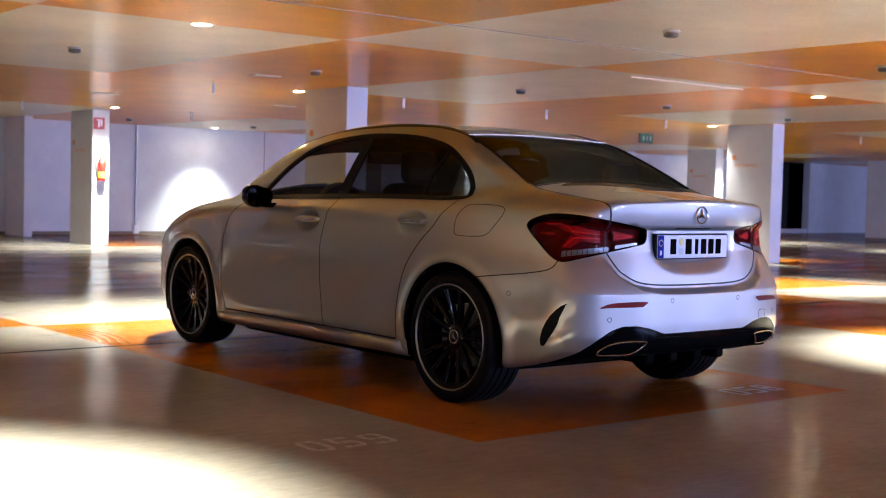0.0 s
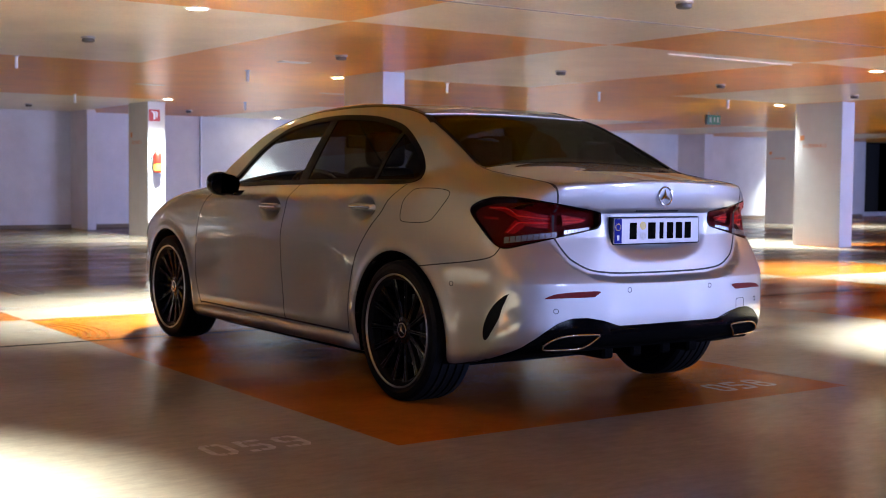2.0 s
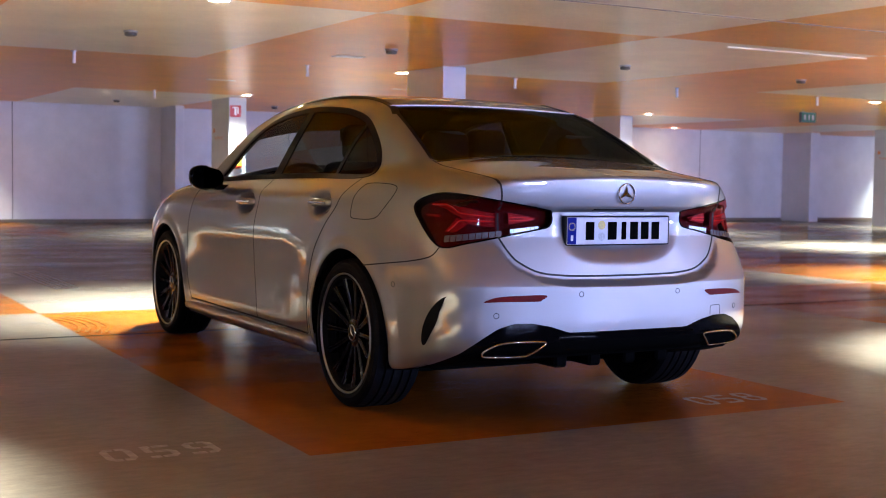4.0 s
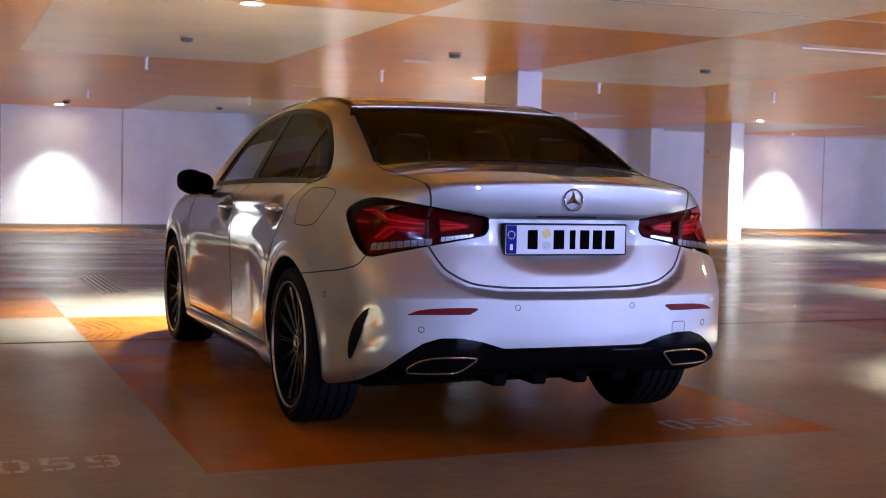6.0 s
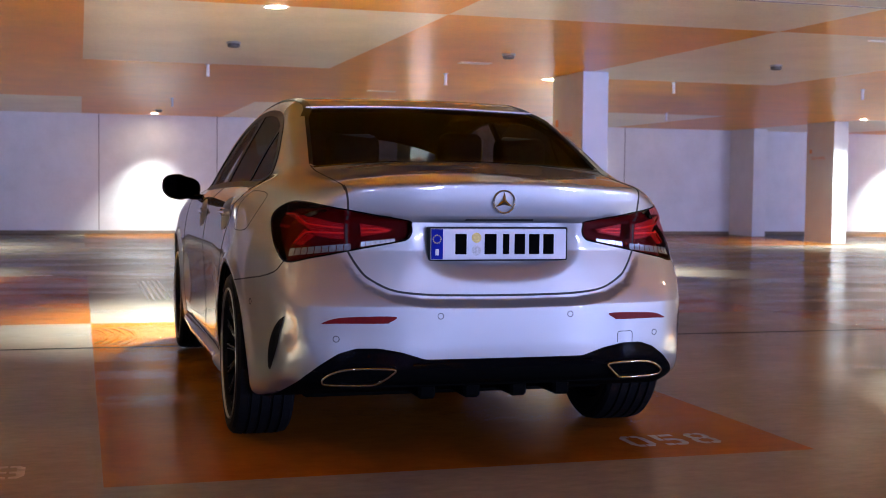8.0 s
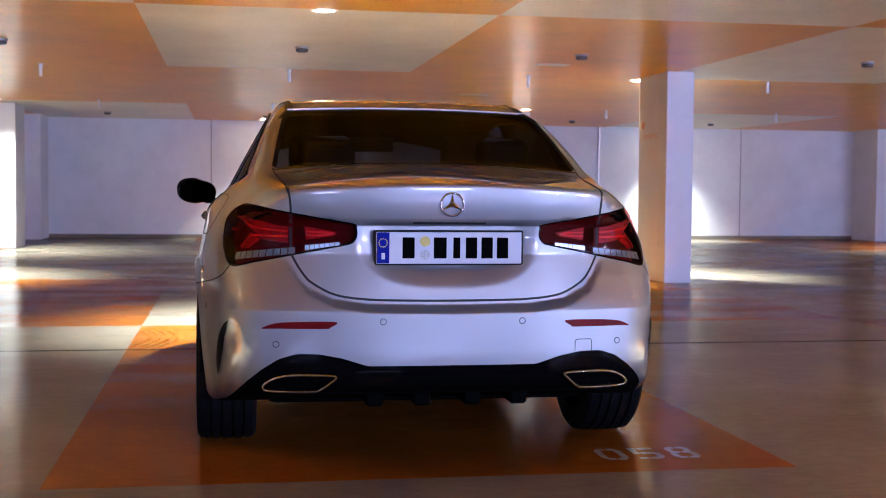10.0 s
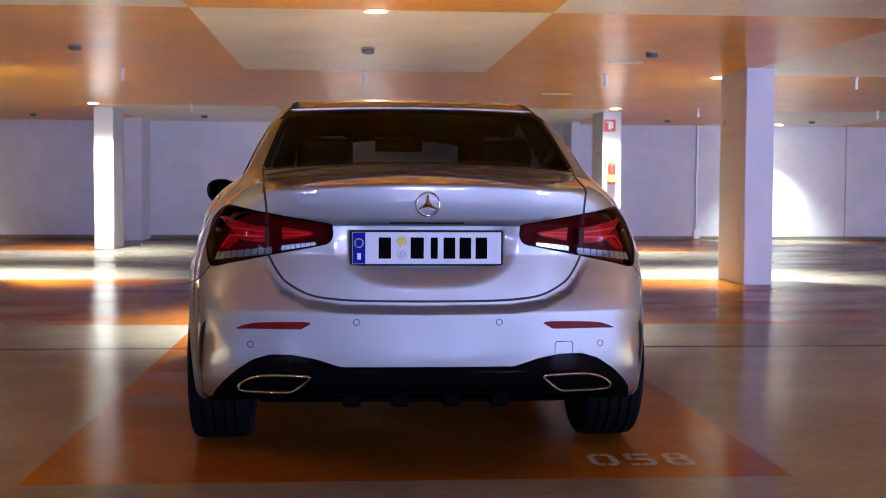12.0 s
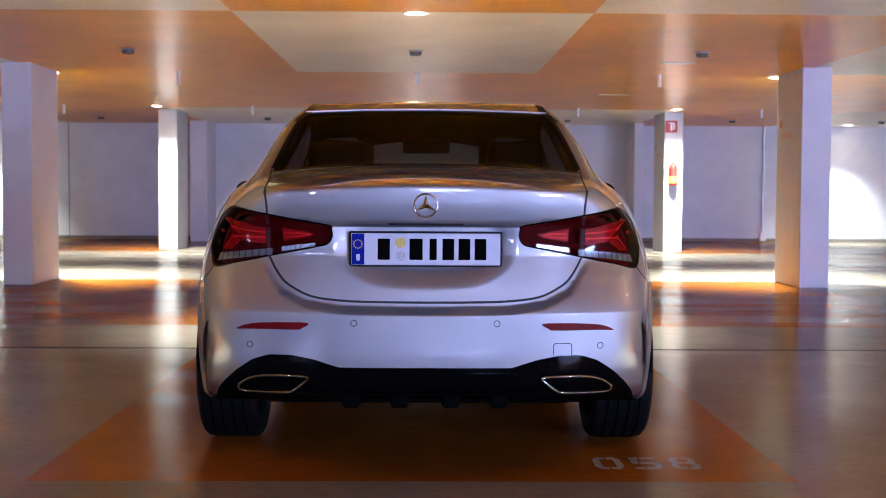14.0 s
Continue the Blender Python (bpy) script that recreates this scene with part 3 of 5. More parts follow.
M_LAMP_RED = mat("red_light_guide", (0.24, 0.003, 0.004), 0.35, spec=0.15, noise_scale=90, noise_amt=0.45)
M_LAMP_LINE = mat("red_light_line", (0.55, 0.012, 0.008), 0.3, spec=0.2, noise_scale=60, noise_amt=0.2)
M_LAMP_CLR = mat("clear_reflector", (0.34, 0.34, 0.36), 0.25, 0.5, noise_scale=120, noise_amt=0.35)
M_LAMP_CLR2 = mat("smoky_reflector", (0.09, 0.085, 0.09), 0.3, 0.5, noise_scale=120, noise_amt=0.45)
M_LIT_EDGE = mat("lit_edge", (0.62, 0.62, 0.65), 0.4, 0.4, noise_scale=20, noise_amt=0.08)
M_GAP_SHADE = mat("gap_and_shade", (0.004, 0.004, 0.004), 0.8)
M_CHROME = mat("chrome", (0.50, 0.50, 0.52), 0.10, 1.0, noise_scale=8, noise_amt=0.04)
M_RUBBER = mat("tyre_rubber", (0.0025, 0.0025, 0.0028), 0.65, spec=0.08, noise_scale=25, noise_amt=0.25, bump=0.15, bump_scale=120)
M_RIM = mat("black_rim", (0.003, 0.003, 0.0035), 0.12, 0.0, coat=0.0, spec=0.25, noise_scale=6, noise_amt=0.1)
M_LIP = mat("machined_rim_lip", (0.34, 0.34, 0.345), 0.28, 0.95, noise_scale=40, noise_amt=0.12)
M_DISC = mat("brake_disc", (0.30, 0.29, 0.28), 0.35, 0.9, noise_scale=20, noise_amt=0.25)
M_TRIM = mat("interior_trim", (0.003, 0.0028, 0.0028), 0.75, spec=0.2, noise_scale=14, noise_amt=0.2)
M_SEAT = mat("black_leather", (0.003, 0.0028, 0.0028), 0.7, spec=0.2, noise_scale=22, noise_amt=0.25, bump=0.2, bump_scale=90)
M_PLATE = mat("plate_white", (0.40, 0.40, 0.43), 0.35, noise_scale=15, noise_amt=0.05)
M_BLUE = mat("plate_blue", (0.002, 0.008, 0.17), 0.5, spec=0.05, noise_scale=15, noise_amt=0.05)
# near-black for print and for undersides kept dark as in shade
M_INK_SHADE = mat("ink_and_shade", (0.0012, 0.0012, 0.0012), 0.8, spec=0.02)
M_REFLEX = mat("red_reflector", (0.11, 0.003, 0.004), 0.35, spec=0.06, noise_scale=200, noise_amt=0.3)
M_SEAL_Y = mat("yellow_seal", (0.55, 0.42, 0.06), 0.4, noise_scale=160, noise_amt=0.5)
M_SEAL_G = mat("grey_seal", (0.38, 0.38, 0.36), 0.4, noise_scale=160, noise_amt=0.5)

car = new("car")
car.location = (CAR_X, AX_R, 0)
tagged(car, "silver four-door sedan parked in an orange painted bay", "car")
NAMES = [r[0] for r in REGIONS]


def sel(n):
    return tag == NAMES.index(n)


under = (normals[tris].mean(1)[:, 2] < -0.86) & (verts[tris].mean(1)[:, 2] < 0.36) & ~sel("skirt")
paint = ~under
flap_sel = sel("flap")
shell("body", ((tag == -1) & paint), 0, M_PAINT, car)
shell("fuel_flap", flap_sel, -1, M_PAINT, car, "rounded fuel flap in body colour")
shell("body", flap_sel, 1, M_PAINT, car)
shell("underbody", under & (tag != 0), 0, M_INK_SHADE, car, "black underbody panel")
glass_parts = []
lamps = []
for m in (1, -1):
    shell("rear_door", sel("rear_door") & paint, m, M_PAINT, car)
    shell("front_door", sel("front_door") & paint, m, M_PAINT, car)
    ahead = verts[tris].mean(1)[:, 1] > 1.95
    glass_parts.append(shell("side_window", sel("side_glass") & ahead, m, M_GLASS, car, "lightly tinted front side window"))
    glass_parts.append(shell("side_window", sel("side_glass") & ~ahead, m, M_GLASS_R, car, "dark tinted rear side window"))
    lamps.append(shell("tail_lamp", sel("tail_lamp"), m, M_LENS, car, "dark red tail lamp lens"))
glass_parts.append(shell("rear_window", sel("rear_glass"), 0, M_GLASS_R, car, "dark tinted rear window"))
glass_parts.append(shell("windscreen", sel("windscreen"), 0, M_GLASS, car))
shell("boot_lid", sel("boot_lid"), 0, M_PAINT, car)
shell("rear_bumper", sel("bumper") & paint, 0, M_PAINT, car)
# down-facing diffuser faces are coloured as shaded, without the floor's reflection
faces_down = normals[tris].mean(1)[:, 2] < -0.30
shell("diffuser", sel("skirt") & ~faces_down, 0, M_GLOSS_B, car, "gloss black rear diffuser")
shell("diffuser_base", sel("skirt") & faces_down, 0, M_INK_SHADE, car)
inner = (tag != 0) & ~sel("side_glass") & ~sel("rear_glass") & ~sel("windscreen") & ~sel("tail_lamp") & (verts[tris].mean(1)[:, 2] > 0.55) & (verts[tris].mean(1)[:, 1] > 0.62) & (verts[tris].mean(1)[:, 1] < 3.6)
shell("interior_lining", inner, 0, M_TRIM, car, "black interior lining", offset=-0.022)
for ob in glass_parts + lamps:
    ob.visible_shadow = False

# ---------------------------------------------------------------- drawing on the bodywork
def meet(o, d, far=1.6, n=60):
    """First point of the bodywork along rays from outside."""
    o, d = np.array(o, float), np.array(d, float)
    lo, hi, open_ = np.zeros(len(o)), np.full(len(o), far), np.ones(len(o), bool)
    for r in np.linspace(0, far, n):
        ins = body_field(o + d * r) < 0
        hi = np.where(open_ & ins, r, hi)
        lo = np.where(open_ & ~ins, r, lo)
        open_ &= ~ins
    for _ in range(20):
        m = (lo + hi) / 2
        ins = body_field(o + d * m[:, None]) < 0
        hi, lo = np.where(ins, m, hi), np.where(ins, lo, m)
    return o + d * hi[:, None]


def on_side(q):
    q = np.array(q, float)
    return meet(np.stack([np.full(len(q), 1.3), q[:, 0], q[:, 1]], 1), np.tile([-1.0, 0, 0], (len(q), 1)), 1.0)


def on_back(q):
    q = np.array(q, float)
    return meet(np.stack([np.abs(q[:, 0]), np.full(len(q), -0.5), q[:, 1]], 1), np.tile([0, 1.0, 0], (len(q), 1)), 1.3)


def on_corner(q):
    q = np.array(q, float)
    k = 0.5 ** 0.5
    o = np.stack([(q[:, 0] + 1.2) / 2 , (q[:, 0] - 1.2) / 2, q[:, 1]], 1)
    return meet(o, np.tile([-k, k, 0], (len(q), 1)), 2.0, 110)


def on_top(q):
    q = np.array(q, float)
    return meet(np.stack([np.abs(q[:, 0]), q[:, 1], np.full(len(q), 1.7)], 1), np.tile([0, 0, -1.0], (len(q), 1)), 1.2)


def through_pts(pts, step_=0.015, closed=False, smooth=True):
    """Evenly spaced points along a smooth line through a few."""
    p = np.array(pts, float)
    if smooth and len(p) > 2:
        out = []
        rng = range(len(p)) if closed else range(len(p) - 1)
        for i in rng:
            a = p[i - 1] if closed or i else 2 * p[0] - p[1]
            b, c = p[i], p[(i + 1) % len(p)]
            d = p[(i + 2) % len(p)] if closed or i + 2 < len(p) else 2 * p[-1] - p[-2]
            for t in np.linspace(0, 1, 12, endpoint=False):
                out.append(0.5 * (2 * b + (c - a) * t + (2 * a - 5 * b + 4 * c - d) * t * t + (3 * b - a - 3 * c + d) * t ** 3))
        if not closed:
            out.append(p[-1])
        p = np.array(out)
    if closed:
        p = np.concatenate([p, p[:1]])
    s = np.concatenate([[0], np.cumsum(np.linalg.norm(np.diff(p, axis=0), axis=1))])
    n = max(2, int(s[-1] / step_) + 1)
    at = np.linspace(0, s[-1], n)
    return np.stack([np.interp(at, s, p[:, i]) for i in range(p.shape[1])], 1)


def ribbon(name, pts3, width, material, parent, mirror=1, off=0.0012, label="", thick=0.0):
    """A narrow strip that lies on the bodywork along the points; width may be a list."""
    p = np.array(pts3)
    n, _s2 = field_normal(p)
    t = np.gradient(p, axis=0)
    sd = np.cross(n, t)
    sd /= np.linalg.norm(sd, axis=1, keepdims=True) + 1e-12
    w = np.interp(np.linspace(0, 1, len(p)), np.linspace(0, 1, len(np.atleast_1d(width))), np.atleast_1d(width))[:, None] / 2
    cols = [p - sd * w - n * 0.004, p - sd * w * 0.86 + n * off, p + sd * w * 0.86 + n * off, p + sd * w - n * 0.004]
    m = np.array([mirror, 1, 1])
    bm = bmesh.new()
    rows = [[bm.verts.new((c[i] * m - [0, AX_R, 0]).tolist()) for c in cols] for i in range(len(p))]
    for a, b in zip(rows, rows[1:]):
        for k in range(3):
            bm.faces.new((a[k], a[k + 1], b[k + 1], b[k]))
    if mirror > 0:
        bmesh.ops.reverse_faces(bm, faces=bm.faces[:])
    ob = part(name, bm, material, None, label, smooth=True)
    ob.data.normals_split_custom_set_from_vertices(np.repeat(n * m, 4, axis=0).tolist())
    ob.parent = parent
    return ob


def patch(name, outline, lay, material, parent, mirror=1, off=0.003, cuts=3, label="", rim=0.0):
    """A panel with that outline, laid on the bodywork; rim turns its edge inwards."""
    bm = bmesh.new()
    f = bm.faces.new([bm.verts.new((*q, 0)) for q in outline])
    if rim:
        r = bmesh.ops.inset_region(bm, faces=[f], thickness=abs(rim), use_even_offset=True)
        edge = set(v for fc in r["faces"] for v in fc.verts) - set(bm.faces[-1].verts)
    bmesh.ops.triangulate(bm, faces=bm.faces[:])
    bmesh.ops.subdivide_edges(bm, edges=bm.edges[:], cuts=cuts, use_grid_fill=True)
    bm.verts.ensure_lookup_table()
    q = np.array([v.co[:2] for v in bm.verts])
    p = lay(q)
    n, _s2 = field_normal(p)
    o = np.full(len(q), off)
    if rim:
        dd = poly_dist(q, outline)
        o = off - (0.006) * np.clip(1 + dd / rim, 0, 1)
    p = p + n * o[:, None]
    sg = np.where(q[:, 0] < 0, -1, 1) if mirror == 0 else mirror
    for i, v in enumerate(bm.verts):
        v.co = (p[i, 0] * (sg[i] if mirror == 0 else mirror), p[i, 1] - AX_R, p[i, 2])
    bmesh.ops.recalc_face_normals(bm, faces=bm.faces)
    ob = part(name, bm, material, None, label, smooth=True)
    ob.parent = parent
    return ob


def tube(name, pts, r, material, parent, closed=False, seg=8, label=""):
    p = np.array(pts, float)
    n = len(p)
    t = np.roll(p, -1, 0) - np.roll(p, 1, 0) if closed else np.gradient(p, axis=0)
    t /= np.linalg.norm(t, axis=1, keepdims=True)
    bm = bmesh.new()
    rings = []
    for i in range(n):
        a = Vector(t[i]).orthogonal() if i == 0 else (prev - Vector(t[i]) * prev.dot(Vector(t[i])))
        a.normalize()
        prev = a
        b = Vector(t[i]).cross(a)
        rings.append([bm.verts.new(Vector(p[i]) + a * r * math.cos(k * 2 * math.pi / seg) + b * r * math.sin(k * 2 * math.pi / seg)) for k in range(seg)])
    pairs = list(zip(rings, rings[1:])) + ([(rings[-1], rings[0])] if closed else [])
    for a, b in pairs:
        for k in range(seg):
            bm.faces.new((a[k], a[(k + 1) % seg], b[(k + 1) % seg], b[k]))
    bmesh.ops.recalc_face_normals(bm, faces=bm.faces)
    return part(name, bm, material, parent, label, smooth=True)


# shut lines and window trim, both sides
LINE_RD = [(0.905, 1.005), (0.985, 0.885), (1.09, 0.783), (1.205, 0.631), (1.262, 0.435), (1.276, 0.275)]
LINE_MID = [(1.955, 1.0), (1.985, 0.82), (2.005, 0.66), (2.012, 0.50), (1.975, 0.275)]
LINE_FD = [(2.90, 0.975), (3.06, 0.86), (3.115, 0.66), (3.125, 0.45), (3.085, 0.26)]
for m in (1, -1):
    for ln in (LINE_RD, LINE_MID, LINE_FD):
        ribbon("shut_line", on_side(through_pts(ln)), 0.006, M_GAP_SHADE, car, m)
    ribbon("shut_line", on_side(through_pts([(1.28, 0.272), (3.085, 0.272)], 0.03)), 0.012, M_GAP_SHADE, car, m)
    ribbon("shut_line", on_corner(through_pts([(0.958, 0.742), (1.01, 0.702), (1.15, 0.678), (1.31, 0.662), (1.53, 0.640)])), 0.006, M_GAP_SHADE, car, m)
    ribbon("window_trim", on_side(through_pts(WINDOW, 0.012, True, False)), 0.034, M_SURROUND, car, m, 0.004, "black window surround")
    ribbon("centre_pillar", on_side(through_pts([(1.955, 1.012), (1.945, 1.20), (1.925, 1.345)])), [0.105, 0.095, 0.08], M_SURROUND, car, m, 0.003, "black door pillar")
    ribbon("window_divider", on_side(through_pts([(1.232, 1.02), (1.215, 1.16), (1.165, 1.265)])), 0.032, M_SURROUND, car, m, 0.003)
    ribbon("roof_strip", on_top(through_pts([(0.548, 1.02), (0.512, 1.16), (0.512, 1.40), (0.530, 1.9), (0.535, 2.4), (0.545, 2.75)])), [0.040, 0.034, 0.022, 0.016, 0.016], M_SURROUND, car, m, 0.002, "black roof seam strip")
    ribbon("glass_edge", on_top(through_pts([(0.598, 0.575), (0.575, 0.75), (0.545, 0.98), (0.52, 1.14)])), 0.018, M_SURROUND, car, m, 0.003)
    ribbon("shut_line", on_back(through_pts([(0.0, 0.624), (0.15, 0.625), (0.289, 0.629), (0.40, 0.644), (0.478, 0.682), (0.510, 0.712), (0.543, 0.765), (0.553, 0.80), (0.556, 0.93), (0.561, 0.985), (0.566, 1.015)], 0.01)), 0.009, M_GAP_SHADE, car, m)
    ribbon("shut_line", on_top(through_pts([(0.567, 0.075), (0.578, 0.25), (0.590, 0.42), (0.602, 0.565)])), 0.007, M_GAP_SHADE, car, m)
ribbon("shut_line", on_side(through_pts(FLAP, 0.008, True, False)), 0.004, M_GAP_SHADE, car, -1)
bottom = through_pts([(x, 0.640 - 0.26 * x * x) for x in np.linspace(0, 0.595, 8)], 0.02)
top_edge = through_pts([(x, 1.212 - 0.26 * x * x) for x in np.linspace(0, 0.52, 8)], 0.02)
for m in (1, -1):
    ribbon("glass_edge", on_top(bottom), 0.014, M_GLOSS_B, car, m, 0.002)
    # pale tube holds the highlight where the roof's rear edge catches light
    edge_pts = on_top(top_edge)
    edge_n, _s2 = field_normal(edge_pts)
    tube("roof_edge", (edge_pts + edge_n * 0.003) * [m, 1, 1] - [0, AX_R, 0], 0.004, M_LIT_EDGE, car, label="roof edge above the rear window, paled for its highlight")

# tail lamp innards
for lamp, m in zip(lamps, (1, -1)):
    s_ = sel("tail_lamp")
    shell("housing", s_, m, M_LAMP_IN, lamp, "dark red lamp housing", offset=-0.042)
    upper = [(1.067, 0.920), (0.951, 0.923), (0.870, 0.893), (0.748, 0.885), (0.662, 0.877), (0.662, 0.822), (0.732, 0.825), (0.806, 0.834), (0.868, 0.866), (0.945, 0.889)]
    lower = [(0.878, 0.860), (0.811, 0.834), (0.879, 0.801), (0.948, 0.804)]
    inner_g = [(0.598, 0.880), (0.53, 0.872), (0.452, 0.861), (0.474, 0.847), (0.592, 0.833)]
    mark = [(1.099, 0.878), (0.991, 0.873), (0.988, 0.863), (1.088, 0.866)]
    for guide, depth in ((upper, -0.017), (lower, -0.013), (inner_g, -0.016), (mark, -0.016)):
        patch("light_guide", guide, on_corner, M_LAMP_RED, lamp, m, depth, 3, "red light guide")
    for line in ([(1.05, 0.912), (0.950, 0.912), (0.866, 0.878), (0.76, 0.868), (0.668, 0.862)], [(0.925, 0.806), (0.860, 0.848), (0.760, 0.846), (0.668, 0.845)], [(0.590, 0.862), (0.52, 0.862), (0.468, 0.856), (0.52, 0.850), (0.590, 0.848)]):
        ribbon("light_line", on_corner(through_pts(line, 0.012, False, False)), 0.0055, M_LAMP_LINE, lamp, m, -0.010, "bright red line in the light guide")
    # clear cells along the lower edge
    for k in range(7):
        a0, a1 = k / 7 + 0.01, (k + 0.96) / 7
        lo_ = lambda f: (0.592 - 0.147 * f, 0.797 + 0.019 * f)
        hi_ = lambda f: (0.592 - 0.147 * f, 0.814 + 0.014 * f)
        patch("reflector_cell", [lo_(a0), lo_(a1), hi_(a1), hi_(a0)], on_corner, M_LAMP_CLR, lamp, m, 0.0015, 1, "clear reversing light cell")
    for k in range(9):
        a0, a1 = k / 9 + 0.01, (k + 0.97) / 9
        lo_ = lambda f: (0.630 + 0.310 * f, 0.785 - 0.027 * f)
        hi_ = lambda f: (0.630 + 0.310 * f, 0.808 - 0.023 * f)
        patch("reflector_cell", [lo_(a0), lo_(a1), hi_(a1), hi_(a0)], on_corner, M_LAMP_CLR2, lamp, m, 0.0015, 1, "grey indicator reflector cell")
    ribbon("lamp_divider", on_back(through_pts([(0.553, 0.782), (0.556, 0.926)])), 0.022, M_LAMP_IN, lamp, m, 0.001)
    ribbon("lamp_rim", on_corner(through_pts(LAMP, 0.012, True, False)), 0.006, M_GLOSS_B, lamp, m, 0.0012)

# side skirts, vents, reflectors, sensors, exhausts
for m in (1, -1):
    bm = bmesh.new()
    prof = [(0.80, 0.262), (0.868, 0.266), (0.888, 0.258), (0.894, 0.243), (0.889, 0.222), (0.868, 0.196), (0.80, 0.178)]
    rows = []
    for y_ in np.linspace(1.235, 3.17, 30):
        fl = 0.012 * float(step(1.5, 1.25, y_)) - 0.010 * float(step(2.6, 3.17, y_))
        rows.append([bm.verts.new((m * (x_ + fl * (x_ > 0.82)), y_ - AX_R, z_ - 0.012 * (y_ - 1.2) / 2)) for x_, z_ in prof])
    for a, b in zip(rows, rows[1:]):
        for k in range(len(prof) - 1):
            bm.faces.new((a[k], a[k + 1], b[k + 1], b[k]))
    bm.faces.new(rows[0])
    bm.faces.new(rows[-1][::-1])
    bmesh.ops.recalc_face_normals(bm, faces=bm.faces)
    part("side_skirt", bm, M_PAINT, car, smooth=True)
    # flat black patch stands in for the dark depth of the vent
    patch("bumper_vent", SLOT, on_corner, M_SURROUND, car, m, 0.004, 2, "flat black patch for the shade in the bumper vent")
    patch("rear_reflector", rounded([(0.402, 0.557), (0.425, 0.538), (0.445, 0.533), (0.60, 0.532), (0.652, 0.530), (0.648, 0.537), (0.60, 0.552), (0.50, 0.558)], 3), on_back, M_REFLEX, car, m, 0.003, 2, "narrow red rear reflector")
    ex = rounded([(0.402, 0.371), (0.44, 0.376), (0.54, 0.376), (0.60, 0.366), (0.640, 0.345), (0.648, 0.330), (0.625, 0.320), (0.49, 0.319), (0.455, 0.328), (0.42, 0.352)], 4)
    patch("exhaust_mouth", ex, on_back, M_INK_SHADE, car, m, 0.002, 1, "black exhaust mouth")
    pe = on_back(ex)
    ne, _s2 = field_normal(pe)
    pe = (pe + ne * 0.011) * [m, 1, 1] - [0, AX_R, 0]
    tube("exhaust_trim", pe, 0.0042, M_CHROME, car, True, label="chrome exhaust surround")
    for sx, sz, lay in ((0.245, 0.558, on_back), (0.608, 0.478, on_back)):
        ring = [(sx + 0.0105 * math.cos(a), sz + 0.0105 * math.sin(a)) for a in np.linspace(0, 2 * math.pi, 18, endpoint=False)]
        ribbon("parking_sensor", lay(through_pts(ring, 0.003, True, False)), 0.003, M_GAP_SHADE, car, m, 0.0008, "round parking sensor")
    ring = [(0.43 + 0.0105 * math.cos(a), 0.575 + 0.0105 * math.sin(a)) for a in np.linspace(0, 2 * math.pi, 18, endpoint=False)]
    ribbon("parking_sensor", on_side(through_pts(ring, 0.003, True, False)), 0.003, M_GAP_SHADE, car, m, 0.0008, "round parking sensor")
ribbon("towing_cover", on_back(through_pts([(0.442, 0.447), (0.442, 0.482), (0.448, 0.488), (0.500, 0.488), (0.506, 0.482), (0.506, 0.447)], 0.004, False, False)), 0.003, M_GAP_SHADE, car, 1, 0.0008, "square towing eye cover")

# diffuser blade and fins
part("diffuser_blade", box(-0.34, 0.34, -0.050 - AX_R, 0.02 - AX_R, 0.380, 0.392, 0.005, 2), M_GLOSS_B, car, "gloss black diffuser blade")
# trays hang low enough to stop light passing under the car
part("underbody_tray", box(-0.62, 0.62, 0.50 - AX_R, 4.10 - AX_R, 0.190, 0.245, 0.02, 2), M_INK_SHADE, car, "flat black underbody tray")
# box added to hide glare on the floor under the car
part("axle_cover", box(-0.60, 0.60, 0.72 - AX_R, 1.23 - AX_R, 0.150, 0.22, 0.02, 2), M_INK_SHADE, car, "black box added under the rear axle to stop light")
part("engine_tray", box(-0.60, 0.60, 3.16 - AX_R, 4.30 - AX_R, 0.125, 0.20, 0.02, 2), M_INK_SHADE, car, "flat black engine tray")
part("floor_tray", box(-0.70, 0.70, 1.24 - AX_R, 3.14 - AX_R, 0.130, 0.20, 0.02, 2), M_INK_SHADE, car, "flat black floor tray")
part("rear_valance", box(-0.60, 0.60, 0.035 - AX_R, 0.5 - AX_R, 0.292, 0.34, 0.015, 2), M_INK_SHADE, car)
for fx in (-0.26, -0.09, 0.09, 0.26):
    part("diffuser_fin", box(fx - 0.032, fx + 0.032, 0.06 - AX_R, 0.34 - AX_R, 0.245, 0.300, 0.010, 1), M_INK_SHADE, car)

# badge: plain ring with three arms
bx = on_back([(0.0, 0.962)])[0]
by = bx[1] - 0.006 - AX_R
badge = tube("badge", [(0.040 * math.cos(a), by, 0.962 + 0.040 * math.sin(a)) for a in np.linspace(0, 2 * math.pi, 40, endpoint=False)], 0.0034, M_CHROME, car, True, label="round chrome badge")
for k in range(3):
    a = math.pi / 2 + k * 2 * math.pi / 3
    bm = bmesh.new()
    tip, l, r = [(0.038 * math.cos(a), by, 0.962 + 0.038 * math.sin(a))] + [(0.009 * math.cos(a + s2 * 1.05), by, 0.962 + 0.009 * math.sin(a + s2 * 1.05)) for s2 in (1, -1)]
    vs = [bm.verts.new(q) for q in (tip, l, (0, by, 0.962), r)]
    front = bm.verts.new((0, by - 0.006, 0.962))
    bm.faces.new((vs[0], vs[1], front))
    bm.faces.new((vs[0], front, vs[3]))
    bm.faces.new(vs[::-1])
    bmesh.ops.recalc_face_normals(bm, faces=bm.faces)
    part("badge_arm", bm, M_CHROME, badge)

